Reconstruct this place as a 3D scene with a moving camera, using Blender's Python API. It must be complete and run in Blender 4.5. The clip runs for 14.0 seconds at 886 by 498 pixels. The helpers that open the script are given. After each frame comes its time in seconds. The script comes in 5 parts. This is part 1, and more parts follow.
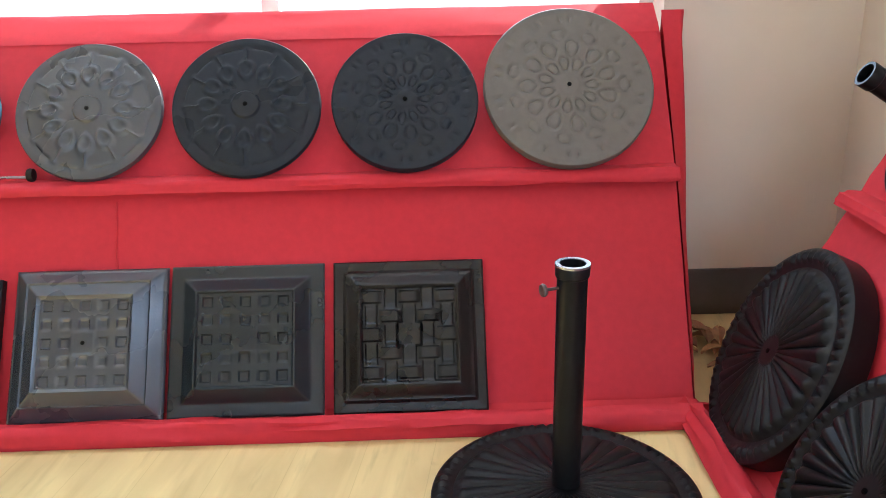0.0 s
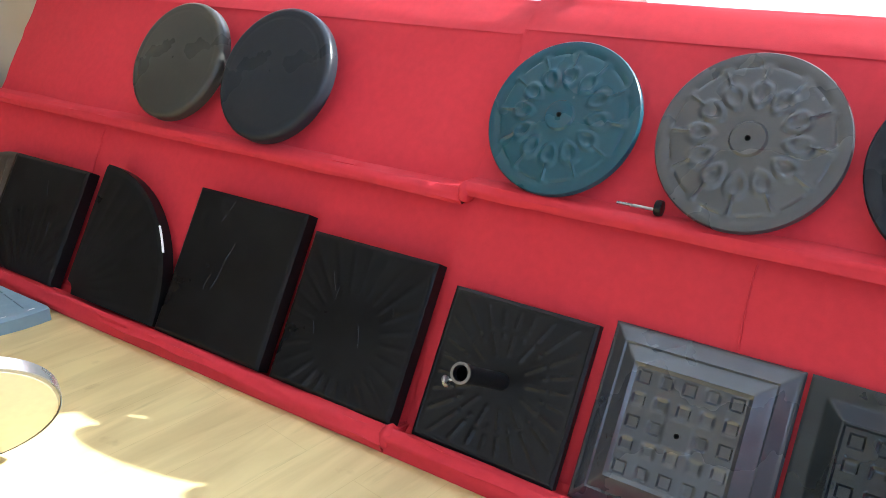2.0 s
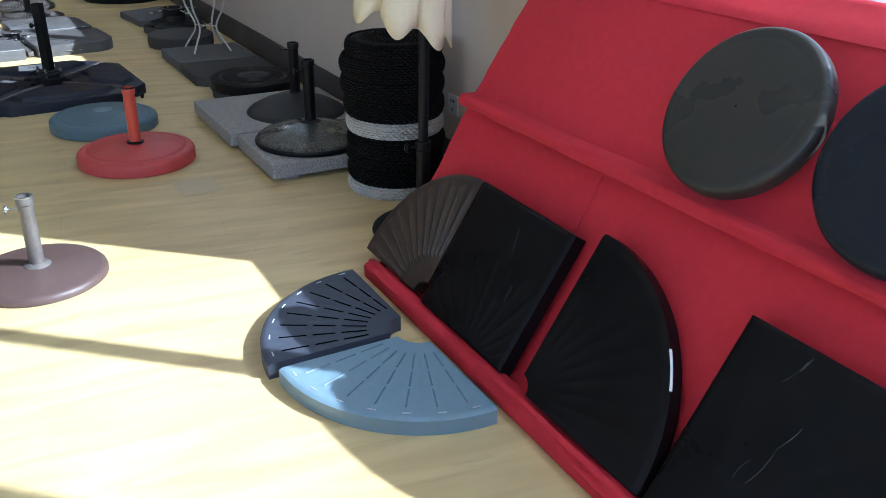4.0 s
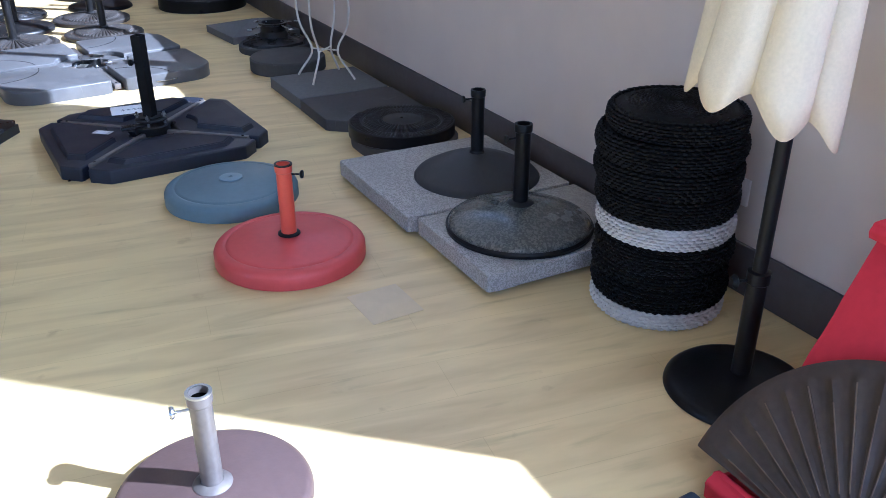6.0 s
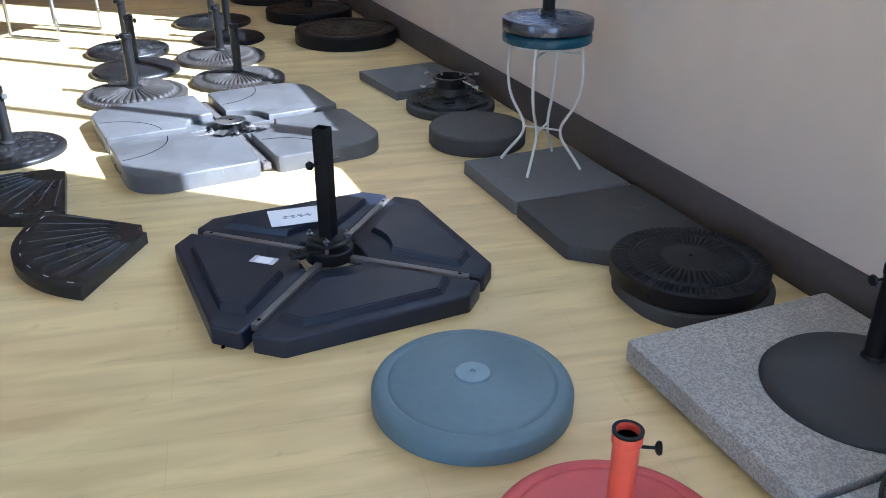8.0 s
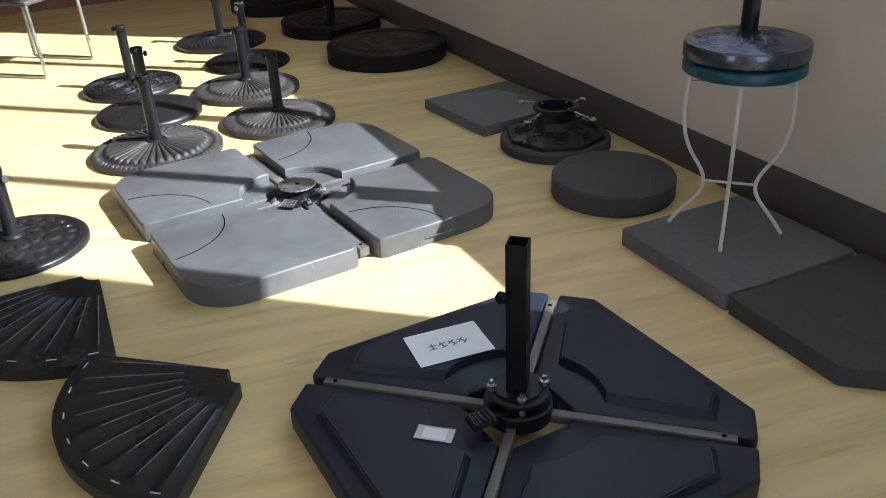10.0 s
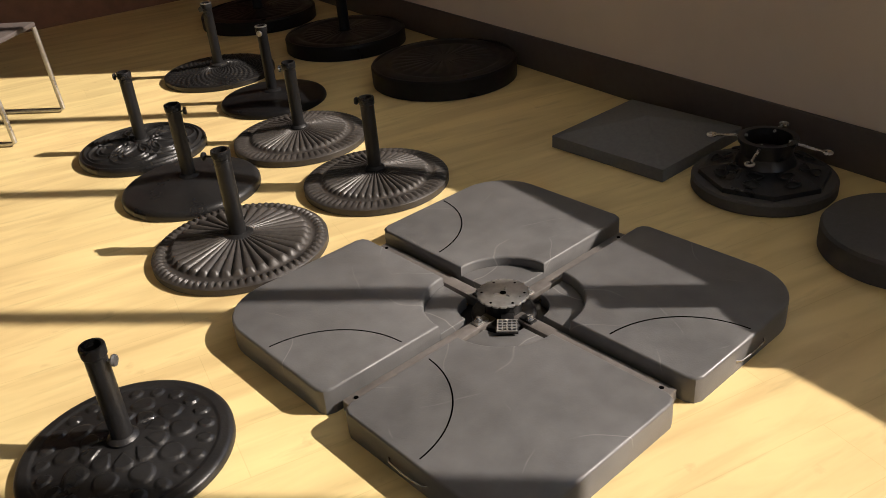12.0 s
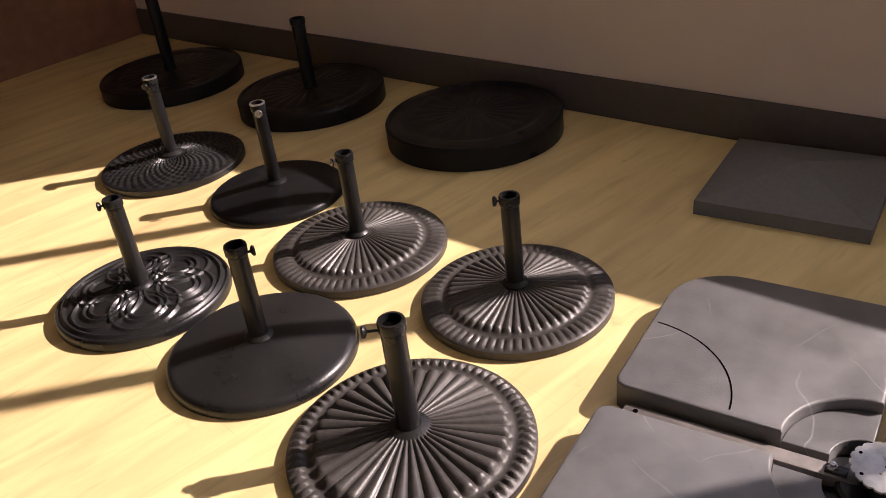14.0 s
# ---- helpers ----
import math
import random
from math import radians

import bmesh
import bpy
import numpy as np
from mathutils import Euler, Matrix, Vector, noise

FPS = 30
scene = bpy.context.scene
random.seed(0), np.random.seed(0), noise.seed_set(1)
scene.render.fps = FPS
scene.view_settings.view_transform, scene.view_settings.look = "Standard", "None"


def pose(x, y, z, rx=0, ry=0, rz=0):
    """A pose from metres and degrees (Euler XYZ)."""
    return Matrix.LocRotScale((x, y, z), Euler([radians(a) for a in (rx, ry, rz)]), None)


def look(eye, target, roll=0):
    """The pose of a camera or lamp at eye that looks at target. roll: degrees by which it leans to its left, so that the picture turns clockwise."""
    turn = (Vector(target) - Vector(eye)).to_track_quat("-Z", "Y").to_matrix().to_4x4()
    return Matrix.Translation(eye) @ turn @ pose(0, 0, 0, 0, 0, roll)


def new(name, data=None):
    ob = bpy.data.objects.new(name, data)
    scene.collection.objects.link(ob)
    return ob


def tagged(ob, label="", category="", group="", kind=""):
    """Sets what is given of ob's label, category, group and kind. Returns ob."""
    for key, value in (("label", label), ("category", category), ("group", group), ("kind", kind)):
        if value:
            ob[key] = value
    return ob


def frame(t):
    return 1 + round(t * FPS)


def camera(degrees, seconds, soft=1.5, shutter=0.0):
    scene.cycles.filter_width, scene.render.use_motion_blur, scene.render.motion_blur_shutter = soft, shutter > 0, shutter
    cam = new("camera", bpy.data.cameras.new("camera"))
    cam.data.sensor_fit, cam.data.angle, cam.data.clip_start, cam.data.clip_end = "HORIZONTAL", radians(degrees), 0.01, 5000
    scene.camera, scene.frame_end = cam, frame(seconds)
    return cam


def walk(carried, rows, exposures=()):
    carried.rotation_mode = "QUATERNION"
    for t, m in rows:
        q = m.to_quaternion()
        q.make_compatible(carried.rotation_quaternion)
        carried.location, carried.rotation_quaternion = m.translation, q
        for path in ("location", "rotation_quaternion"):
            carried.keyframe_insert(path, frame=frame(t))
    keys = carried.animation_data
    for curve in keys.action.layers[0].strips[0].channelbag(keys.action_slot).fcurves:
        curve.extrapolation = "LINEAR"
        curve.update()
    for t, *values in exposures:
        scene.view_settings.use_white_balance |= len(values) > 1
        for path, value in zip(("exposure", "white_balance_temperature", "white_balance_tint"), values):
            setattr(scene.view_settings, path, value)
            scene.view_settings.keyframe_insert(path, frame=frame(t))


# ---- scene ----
cam = camera(56.0, 14.0, 0.8)
PATH = [
    (0, (0.798, -0.19, 1.203), (2.691, -0.231, 0.559), -1.2),
    (0.5, (0.936, -0.185, 1.229), (2.809, 0.06, 0.572), 0.2),
    (1, (1.075, -0.029, 1.279), (2.866, 0.539, 0.594), 0.4),
    (1.5, (1.18, 0.142, 1.3), (2.858, 0.967, 0.589), 0.1),
    (2, (1.358, 0.317, 1.302), (2.888, 1.36, 0.548), 0.1),
    (2.5, (1.477, 0.497, 1.347), (2.905, 1.651, 0.554), 0.8),
    (3, (1.572, 0.803, 1.338), (2.896, 2.066, 0.53), 0.8),
    (3.5, (1.665, 1.079, 1.33), (2.771, 2.505, 0.468), 0.4),
    (4, (1.688, 1.388, 1.347), (2.59, 2.955, 0.493), 1.2),
    (4.2, (1.65, 1.534, 1.337), (2.527, 3.115, 0.483), 0.9),
    (6.3, (1.549, 2.998, 1.386), (2.368, 4.58, 0.478), 0.1),
    (6.5, (1.567, 3.161, 1.399), (2.358, 4.752, 0.483), 0.8),
    (7, (1.512, 3.603, 1.381), (2.257, 5.201, 0.437), -0.7),
    (7.5, (1.505, 3.964, 1.355), (2.293, 5.554, 0.433), -1.2),
    (8, (1.494, 4.348, 1.376), (2.161, 6.01, 0.484), 0.1),
    (8.2, (1.47, 4.488, 1.366), (2.166, 6.156, 0.51), -0.8),
    (10.3, (1.248, 5.69, 1.357), (1.957, 7.308, 0.42), -3.0),
    (10.5, (1.218, 5.826, 1.344), (1.904, 7.452, 0.403), -3.8),
    (11, (1.124, 6.166, 1.364), (1.88, 7.763, 0.426), -4.3),
    (11.5, (0.96, 6.518, 1.372), (1.834, 8.029, 0.395), -5.0),
    (12, (0.823, 6.922, 1.361), (1.757, 8.388, 0.372), -5.1),
    (12.5, (0.725, 7.281, 1.378), (1.835, 8.63, 0.403), -6.0),
    (13, (0.624, 7.619, 1.407), (1.861, 8.819, 0.393), -7.8),
    (13.5, (0.627, 7.985, 1.397), (1.871, 9.169, 0.371), -7.8),
    (14, (0.605, 8.314, 1.4), (1.867, 9.484, 0.38), -7.2),
]
EXPOSURES = [(0, 2.1, 5700, 8), (1.0, 2.0, 5450, 8), (2.5, 1.93, 5300, 6), (3.0, 1.88, 5100, 7), (3.5, 1.58, 4850, 6), (4.2, 1.3, 4600, 8), (6.3, 1.9, 4350, 17), (6.5, 1.95, 4350, 17), (7.0, 2.55, 4400, 18), (8.2, 2.05, 4600, 11), (10.3, 1.4, 5350, 9), (11.0, 0.98, 6400, 14), (12, 0.58, 6450, 16), (13, 0.95, 6150, 24), (14, 1.0, 6350, 29)]
SUN_POWER, EAST_POWER, WEST_FILL_POWER, SOUTH_POWER = 5.0, (8.0, 2.6), 12.0, 14.0
walk(cam, [(t, look(eye, target, roll)) for t, eye, target, roll in PATH], EXPOSURES)

# ---------------------------------------------------------------- light
ELEV, SUN_X, SUN_Y = 0.640, -1.01, 0.873      # the sun's way down: metres east and north per metre of fall
world = bpy.data.worlds.new("sky")
scene.world = world
world.use_nodes = True
wn = world.node_tree
sky = wn.nodes.new("ShaderNodeTexSky")
sky.sky_type, sky.sun_disc, sky.sun_elevation = "NISHITA", False, ELEV
sky.sun_rotation = math.atan2(-SUN_X, -SUN_Y)
wn.nodes["Background"].inputs[1].default_value = 0.15
wn.links.new(sky.outputs[0], wn.nodes["Background"].inputs[0])

sun_data = bpy.data.lights.new("sun", "SUN")
sun_data.energy, sun_data.angle, sun_data.color = SUN_POWER, radians(0.6), (1.0, 0.91, 0.77)
sun = new("sun", sun_data)
sun.matrix_world = look((8, -6, 6), (8 + SUN_X, -6 + SUN_Y, 5))


def window_lamp(name, width, height, m, power, colour):
    data = bpy.data.lights.new(name, "AREA")
    data.shape, data.size, data.size_y, data.energy, data.color = "RECTANGLE", width, height, power, colour
    ob = new(name, data)
    ob.matrix_world = m
    return ob


# ---------------------------------------------------------------- materials
def material(name, colour, rough=0.5, metal=0.0, spread=0.12, grain=40.0, stains=3.0, bump=0.15, bump_scale=120.0,
             spec=0.5, coat=0.0, rough_spread=0.12, vary=0.0):
    """A painted, cast or moulded surface: colour that varies at two scales, uneven gloss, fine relief."""
    mat = bpy.data.materials.new(name)
    mat.use_nodes = True
    nt = mat.node_tree
    n, l = nt.nodes, nt.links
    bsdf = n["Principled BSDF"]
    co = n.new("ShaderNodeTexCoord")
    fine, big = n.new("ShaderNodeTexNoise"), n.new("ShaderNodeTexNoise")
    fine.inputs["Scale"].default_value, fine.inputs["Detail"].default_value = grain, 6
    big.inputs["Scale"].default_value, big.inputs["Detail"].default_value = stains, 4
    for t in (fine, big):
        l.new(co.outputs["Object"], t.inputs["Vector"])
    mix = n.new("ShaderNodeMath")
    mix.operation = "ADD"
    l.new(fine.outputs["Fac"], mix.inputs[0])
    l.new(big.outputs["Fac"], mix.inputs[1])
    ramp = n.new("ShaderNodeMapRange")
    ramp.inputs["From Min"].default_value, ramp.inputs["From Max"].default_value = 0.7, 1.3
    ramp.inputs["To Min"].default_value, ramp.inputs["To Max"].default_value = 1 - spread, 1 + spread
    l.new(mix.outputs[0], ramp.inputs["Value"])
    value = ramp.outputs[0]
    if vary:
        info, add = n.new("ShaderNodeObjectInfo"), n.new("ShaderNodeMath")
        add.operation, add.inputs[1].default_value = "MULTIPLY_ADD", vary
        l.new(info.outputs["Random"], add.inputs[0])
        l.new(value, add.inputs[2])
        value = add.outputs[0]
    rgb = n.new("ShaderNodeMix")
    rgb.data_type, rgb.blend_type = "RGBA", "MULTIPLY"
    rgb.inputs["Factor"].default_value = 1.0
    rgb.inputs["A"].default_value = (*colour, 1)
    l.new(value, rgb.inputs["B"])
    l.new(rgb.outputs["Result"], bsdf.inputs["Base Color"])
    gloss = n.new("ShaderNodeMapRange")
    gloss.inputs["From Min"].default_value, gloss.inputs["From Max"].default_value = 0.3, 0.7
    gloss.inputs["To Min"].default_value = max(0.02, rough - rough_spread)
    gloss.inputs["To Max"].default_value = min(1.0, rough + rough_spread)
    l.new(big.outputs["Fac"], gloss.inputs["Value"])
    l.new(gloss.outputs[0], bsdf.inputs["Roughness"])
    bsdf.inputs["Metallic"].default_value = metal
    bsdf.inputs["Specular IOR Level"].default_value = spec
    bsdf.inputs["Coat Weight"].default_value = coat
    if bump:
        rel, bn = n.new("ShaderNodeTexNoise"), n.new("ShaderNodeBump")
        rel.inputs["Scale"].default_value, rel.inputs["Detail"].default_value = bump_scale, 3
        l.new(co.outputs["Object"], rel.inputs["Vector"])
        bn.inputs["Strength"].default_value, bn.inputs["Distance"].default_value = bump, 0.002
        l.new(rel.outputs["Fac"], bn.inputs["Height"])
        l.new(bn.outputs[0], bsdf.inputs["Normal"])
    return mat


def floor_material():
    """Pale vinyl flooring printed with long wood grain, in planks across the room."""
    mat = bpy.data.materials.new("vinyl_wood")
    mat.use_nodes = True
    n, l = mat.node_tree.nodes, mat.node_tree.links
    bsdf = n["Principled BSDF"]
    co, turn = n.new("ShaderNodeTexCoord"), n.new("ShaderNodeMapping")
    turn.inputs["Rotation"].default_value = (0, 0, radians(8))
    l.new(co.outputs["Object"], turn.inputs["Vector"])
    stretch = n.new("ShaderNodeMapping")
    stretch.inputs["Scale"].default_value = (1.1, 7.0, 1)
    l.new(turn.outputs[0], stretch.inputs["Vector"])
    grain = n.new("ShaderNodeTexNoise")
    grain.inputs["Scale"].default_value, grain.inputs["Detail"].default_value, grain.inputs["Distortion"].default_value = 1.6, 8, 0.6
    l.new(stretch.outputs[0], grain.inputs["Vector"])
    cloud = n.new("ShaderNodeTexNoise")
    cloud.inputs["Scale"].default_value, cloud.inputs["Detail"].default_value = 1.1, 3
    l.new(turn.outputs[0], cloud.inputs["Vector"])
    streak = n.new("ShaderNodeTexNoise")
    streak.inputs["Scale"].default_value, streak.inputs["Detail"].default_value = 3.2, 5
    l.new(stretch.outputs[0], streak.inputs["Vector"])
    ramp = n.new("ShaderNodeValToRGB")
    ramp.color_ramp.elements[0].position, ramp.color_ramp.elements[0].color = 0.28, (0.55, 0.42, 0.195, 1)
    ramp.color_ramp.elements[1].position, ramp.color_ramp.elements[1].color = 0.62, (0.72, 0.58, 0.275, 1)
    l.new(grain.outputs["Fac"], ramp.inputs["Fac"])
    dark = n.new("ShaderNodeMapRange")
    dark.inputs["From Min"].default_value, dark.inputs["From Max"].default_value = 0.60, 0.74
    dark.inputs["To Min"].default_value, dark.inputs["To Max"].default_value = 1.0, 0.80
    l.new(streak.outputs["Fac"], dark.inputs["Value"])
    tone = n.new("ShaderNodeMapRange")
    tone.inputs["From Min"].default_value, tone.inputs["From Max"].default_value = 0.3, 0.7
    tone.inputs["To Min"].default_value, tone.inputs["To Max"].default_value = 0.88, 1.1
    l.new(cloud.outputs["Fac"], tone.inputs["Value"])
    brick = n.new("ShaderNodeTexBrick")
    brick.inputs["Scale"].default_value, brick.inputs["Mortar Size"].default_value = 1.0, 0.0012
    brick.inputs["Brick Width"].default_value, brick.inputs["Row Height"].default_value = 1.2, 0.18
    brick.inputs["Color1"].default_value, brick.inputs["Color2"].default_value = (1, 1, 1, 1), (0.97, 0.97, 0.975, 1)
    brick.inputs["Mortar"].default_value = (0.88, 0.87, 0.85, 1)
    l.new(turn.outputs[0], brick.inputs["Vector"])
    m1, m2, m3 = (n.new("ShaderNodeMix") for _ in range(3))
    for m in (m1, m2, m3):
        m.data_type, m.blend_type = "RGBA", "MULTIPLY"
        m.inputs["Factor"].default_value = 1.0
    warm, blend, part_of = n.new("ShaderNodeMix"), n.new("ShaderNodeTexNoise"), n.new("ShaderNodeMapRange")
    warm.data_type, warm.blend_type = "RGBA", "MULTIPLY"
    warm.inputs["B"].default_value = (1.0, 0.95, 0.95, 1)
    blend.inputs["Scale"].default_value, blend.inputs["Detail"].default_value = 0.7, 5
    part_of.inputs["From Min"].default_value, part_of.inputs["From Max"].default_value = 0.42, 0.62
    l.new(turn.outputs[0], blend.inputs["Vector"])
    l.new(blend.outputs["Fac"], part_of.inputs["Value"])
    l.new(part_of.outputs[0], warm.inputs["Factor"])
    l.new(ramp.outputs[0], warm.inputs["A"])
    marks, mark = n.new("ShaderNodeTexNoise"), n.new("ShaderNodeMapRange")
    marks.inputs["Scale"].default_value, marks.inputs["Detail"].default_value = 9.0, 6
    l.new(turn.outputs[0], marks.inputs["Vector"])
    mark.inputs["From Min"].default_value, mark.inputs["From Max"].default_value = 0.66, 0.78
    soil = n.new("ShaderNodeMix")
    soil.data_type = "RGBA"
    soil.inputs["B"].default_value = (0.34, 0.22, 0.11, 1)
    mark.inputs["To Max"].default_value = 0.5
    l.new(marks.outputs["Fac"], mark.inputs["Value"])
    l.new(mark.outputs[0], soil.inputs["Factor"])
    l.new(warm.outputs["Result"], soil.inputs["A"])
    l.new(soil.outputs["Result"], m1.inputs["A"])
    l.new(dark.outputs[0], m1.inputs["B"])
    l.new(m1.outputs["Result"], m2.inputs["A"])
    l.new(tone.outputs[0], m2.inputs["B"])
    l.new(m2.outputs["Result"], m3.inputs["A"])
    l.new(brick.outputs["Color"], m3.inputs["B"])
    l.new(m3.outputs["Result"], bsdf.inputs["Base Color"])
    rough = n.new("ShaderNodeMapRange")
    rough.inputs["To Min"].default_value, rough.inputs["To Max"].default_value = 0.36, 0.6
    l.new(cloud.outputs["Fac"], rough.inputs["Value"])
    l.new(rough.outputs[0], bsdf.inputs["Roughness"])
    bn = n.new("ShaderNodeBump")
    bn.inputs["Strength"].default_value, bn.inputs["Distance"].default_value = 0.12, 0.002
    l.new(grain.outputs["Fac"], bn.inputs["Height"])
    l.new(bn.outputs[0], bsdf.inputs["Normal"])
    return mat


def speckled(name, base, spot, scale=260, rough=0.6, bump=0.3):
    """Cast stone: two tones of chippings in a cement ground."""
    mat = material(name, base, rough=rough, spread=0.18, grain=90, stains=5, bump=bump, bump_scale=240)
    n, l = mat.node_tree.nodes, mat.node_tree.links
    co, vor = n.new("ShaderNodeTexCoord"), n.new("ShaderNodeTexVoronoi")
    vor.inputs["Scale"].default_value = scale
    l.new(co.outputs["Object"], vor.inputs["Vector"])
    cut = n.new("ShaderNodeValToRGB")
    cut.color_ramp.elements[0].position, cut.color_ramp.elements[1].position = 0.45, 0.62
    l.new(vor.outputs["Color"], cut.inputs["Fac"])
    mix = n.new("ShaderNodeMix")
    mix.data_type = "RGBA"
    bsdf = n["Principled BSDF"]
    l.new(bsdf.inputs["Base Color"].links[0].from_socket, mix.inputs["A"])
    mix.inputs["B"].default_value = (*spot, 1)
    l.new(cut.outputs[0], mix.inputs["Factor"])
    l.new(mix.outputs["Result"], bsdf.inputs["Base Color"])
    return mat


def glass_material():
    mat = bpy.data.materials.new("window_glass")
    mat.use_nodes = True
    n, l = mat.node_tree.nodes, mat.node_tree.links
    n.remove(n["Principled BSDF"])
    clear, gloss, mix, fres = (n.new("ShaderNodeBsdf" + k) if k in ("Transparent", "Glossy") else n.new("ShaderNode" + k)
                               for k in ("Transparent", "Glossy", "MixShader", "Fresnel"))
    gloss.inputs["Roughness"].default_value = 0.02
    l.new(fres.outputs[0], mix.inputs[0])
    l.new(clear.outputs[0], mix.inputs[1])
    l.new(gloss.outputs[0], mix.inputs[2])
    l.new(mix.outputs[0], n["Material Output"].inputs["Surface"])
    return mat


FLOOR = floor_material()
WALL = material("wall_paint", (0.64, 0.545, 0.455), rough=0.75, spread=0.035, grain=6, stains=0.7, bump=0.1, bump_scale=90, spec=0.3)
CEILING = material("ceiling_paint", (0.8, 0.78, 0.74), rough=0.85, spread=0.03, grain=8, stains=1, bump=0.05)
SKIRT = material("skirting_paint", (0.082, 0.068, 0.062), rough=0.55, spread=0.12, grain=30, stains=2, bump=0.1)
FRAME = material("window_frame", (0.75, 0.75, 0.74), rough=0.4, spread=0.04)
BROWN = material("brown_panelling", (0.20, 0.09, 0.05), rough=0.5, spread=0.2, grain=12, stains=1.5)
RED = material("red_cloth", (0.50, 0.026, 0.040), rough=0.65, spread=0.08, grain=40, stains=1.4, bump=0.1, bump_scale=300, spec=0.25)
BROWNFAN = material("brown_cast_resin", (0.040, 0.027, 0.019), rough=0.42, spread=0.25, grain=60, stains=6, bump=0.2)
BLACK = material("black_enamel", (0.006, 0.006, 0.0065), rough=0.38, spec=0.22, spread=0.25, grain=60, stains=6, bump=0.12, vary=0.2)
IRON = material("cast_iron_black", (0.010, 0.0098, 0.010), spec=0.4, rough=0.35, spread=0.3, grain=80, stains=5, bump=0.3, bump_scale=160, vary=0.3)
BRONZE = material("bronzed_iron", (0.036, 0.032, 0.029), rough=0.46, spec=0.42, metal=0.1, spread=0.3, grain=70, stains=7, bump=0.3, bump_scale=160, vary=0.3)
PLASTIC = material("dark_plastic", (0.012, 0.015, 0.027), rough=0.36, spec=0.42, spread=0.12, grain=30, stains=3, bump=0.1, bump_scale=300)
GREYPLASTIC = material("grey_plastic_weight", (0.102, 0.101, 0.101), rough=0.40, spread=0.16, grain=16, stains=4, bump=0.2, bump_scale=200)
WRAP = material("black_plastic_wrapped", (0.0055, 0.0055, 0.006), rough=0.36, spec=0.14, spread=0.2, grain=18, stains=6, bump=0.35, bump_scale=14)
# Paler than the wrap: the sheen on the creases is in this colour.
FILM = material("film_crease", (0.03, 0.03, 0.032), rough=0.25, spec=0.5, spread=0.1)
GREY = material("grey_resin", (0.034, 0.038, 0.046), rough=0.28, spec=0.9, spread=0.08, grain=40, stains=4, bump=0.12)
DARKGREY = material("charcoal_resin", (0.015, 0.018, 0.024), spec=0.22, rough=0.33, spread=0.12, grain=40, stains=4, bump=0.15)
GREEN = material("green_black_resin", (0.010, 0.014, 0.017), spec=0.5, rough=0.3, spread=0.12, grain=40, stains=4, bump=0.15)
RUST = material("rubbed_black_resin", (0.010, 0.0085, 0.0078), spec=0.4, rough=0.3, spread=0.4, grain=50, stains=8, bump=0.2)
TAUPE = material("taupe_resin", (0.115, 0.102, 0.087), rough=0.42, spread=0.1, grain=50, stains=4, bump=0.15)
NAVY = material("glossy_navy_resin", (0.018, 0.021, 0.034), spec=0.8, rough=0.26, coat=0.3, spread=0.12, grain=40, stains=4, bump=0.08)
OLIVE = material("olive_grey_resin", (0.032, 0.031, 0.027), spec=0.4, rough=0.33, spread=0.1, grain=40, stains=4, bump=0.1)
TEAL = material("teal_resin", (0.008, 0.052, 0.078), rough=0.3, spread=0.1, grain=40, stains=4, bump=0.1)
BLUE = material("blue_grey_plastic", (0.115, 0.175, 0.215), rough=0.42, spread=0.06, grain=40, stains=3, bump=0.12)
PALEBLUE = material("pale_blue_plastic", (0.19, 0.27, 0.33), rough=0.38, spread=0.06, grain=40, stains=3, bump=0.1)
SLATE = material("slate_plastic", (0.055, 0.062, 0.085), rough=0.4, spread=0.1, grain=40, stains=3, bump=0.1)
REDPLASTIC = material("red_plastic", (0.50, 0.065, 0.06), rough=0.45, spread=0.06, grain=40, stains=3, bump=0.1)
ORANGE = material("red_tube_paint", (0.62, 0.09, 0.05), rough=0.35, spread=0.05)
BROWNBASE = material("brown_enamel", (0.085, 0.055, 0.05), rough=0.4, spread=0.1)
STEEL = material("galvanised_steel", (0.50, 0.49, 0.47), rough=0.35, metal=0.9, spread=0.2, grain=50, stains=9, bump=0.1)
SATIN = material("satin_steel", (0.42, 0.42, 0.42), rough=0.3, metal=0.9, spread=0.08)
DULLBAR = material("grey_steel_bar", (0.16, 0.145, 0.135), rough=0.42, metal=0.4, spread=0.2, grain=40, stains=8)
GRANITE = speckled("light_granite", (0.37, 0.352, 0.33), (0.245, 0.23, 0.215), scale=200)
TERRAZZO = speckled("dark_terrazzo", (0.055, 0.058, 0.052), (0.115, 0.115, 0.10), scale=170, rough=0.2, bump=0.04)
MATT = material("matt_black_paint", (0.022, 0.022, 0.023), rough=0.6, spread=0.15, grain=80, stains=5, bump=0.15)
CEMENT = material("grey_cement", (0.125, 0.125, 0.125), rough=0.8, spread=0.14, grain=60, stains=4, bump=0.4, bump_scale=140)
DARKCEMENT = material("dark_cement", (0.055, 0.052, 0.050), rough=0.8, spread=0.14, grain=60, stains=4, bump=0.4, bump_scale=140)
WICKER = material("black_wicker", (0.0050, 0.0044, 0.004), spec=0.14, rough=0.6, spread=0.3, grain=50, stains=6)
WHITEWICKER = material("white_wicker", (0.52, 0.49, 0.44), rough=0.6, spread=0.15, grain=60, stains=6)
CREAM = material("cream_canvas", (0.72, 0.62, 0.42), rough=0.85, spread=0.06, grain=120, stains=3, bump=0.3, bump_scale=500)
WIRE = material("cream_wire", (0.62, 0.60, 0.53), rough=0.45, spread=0.06)
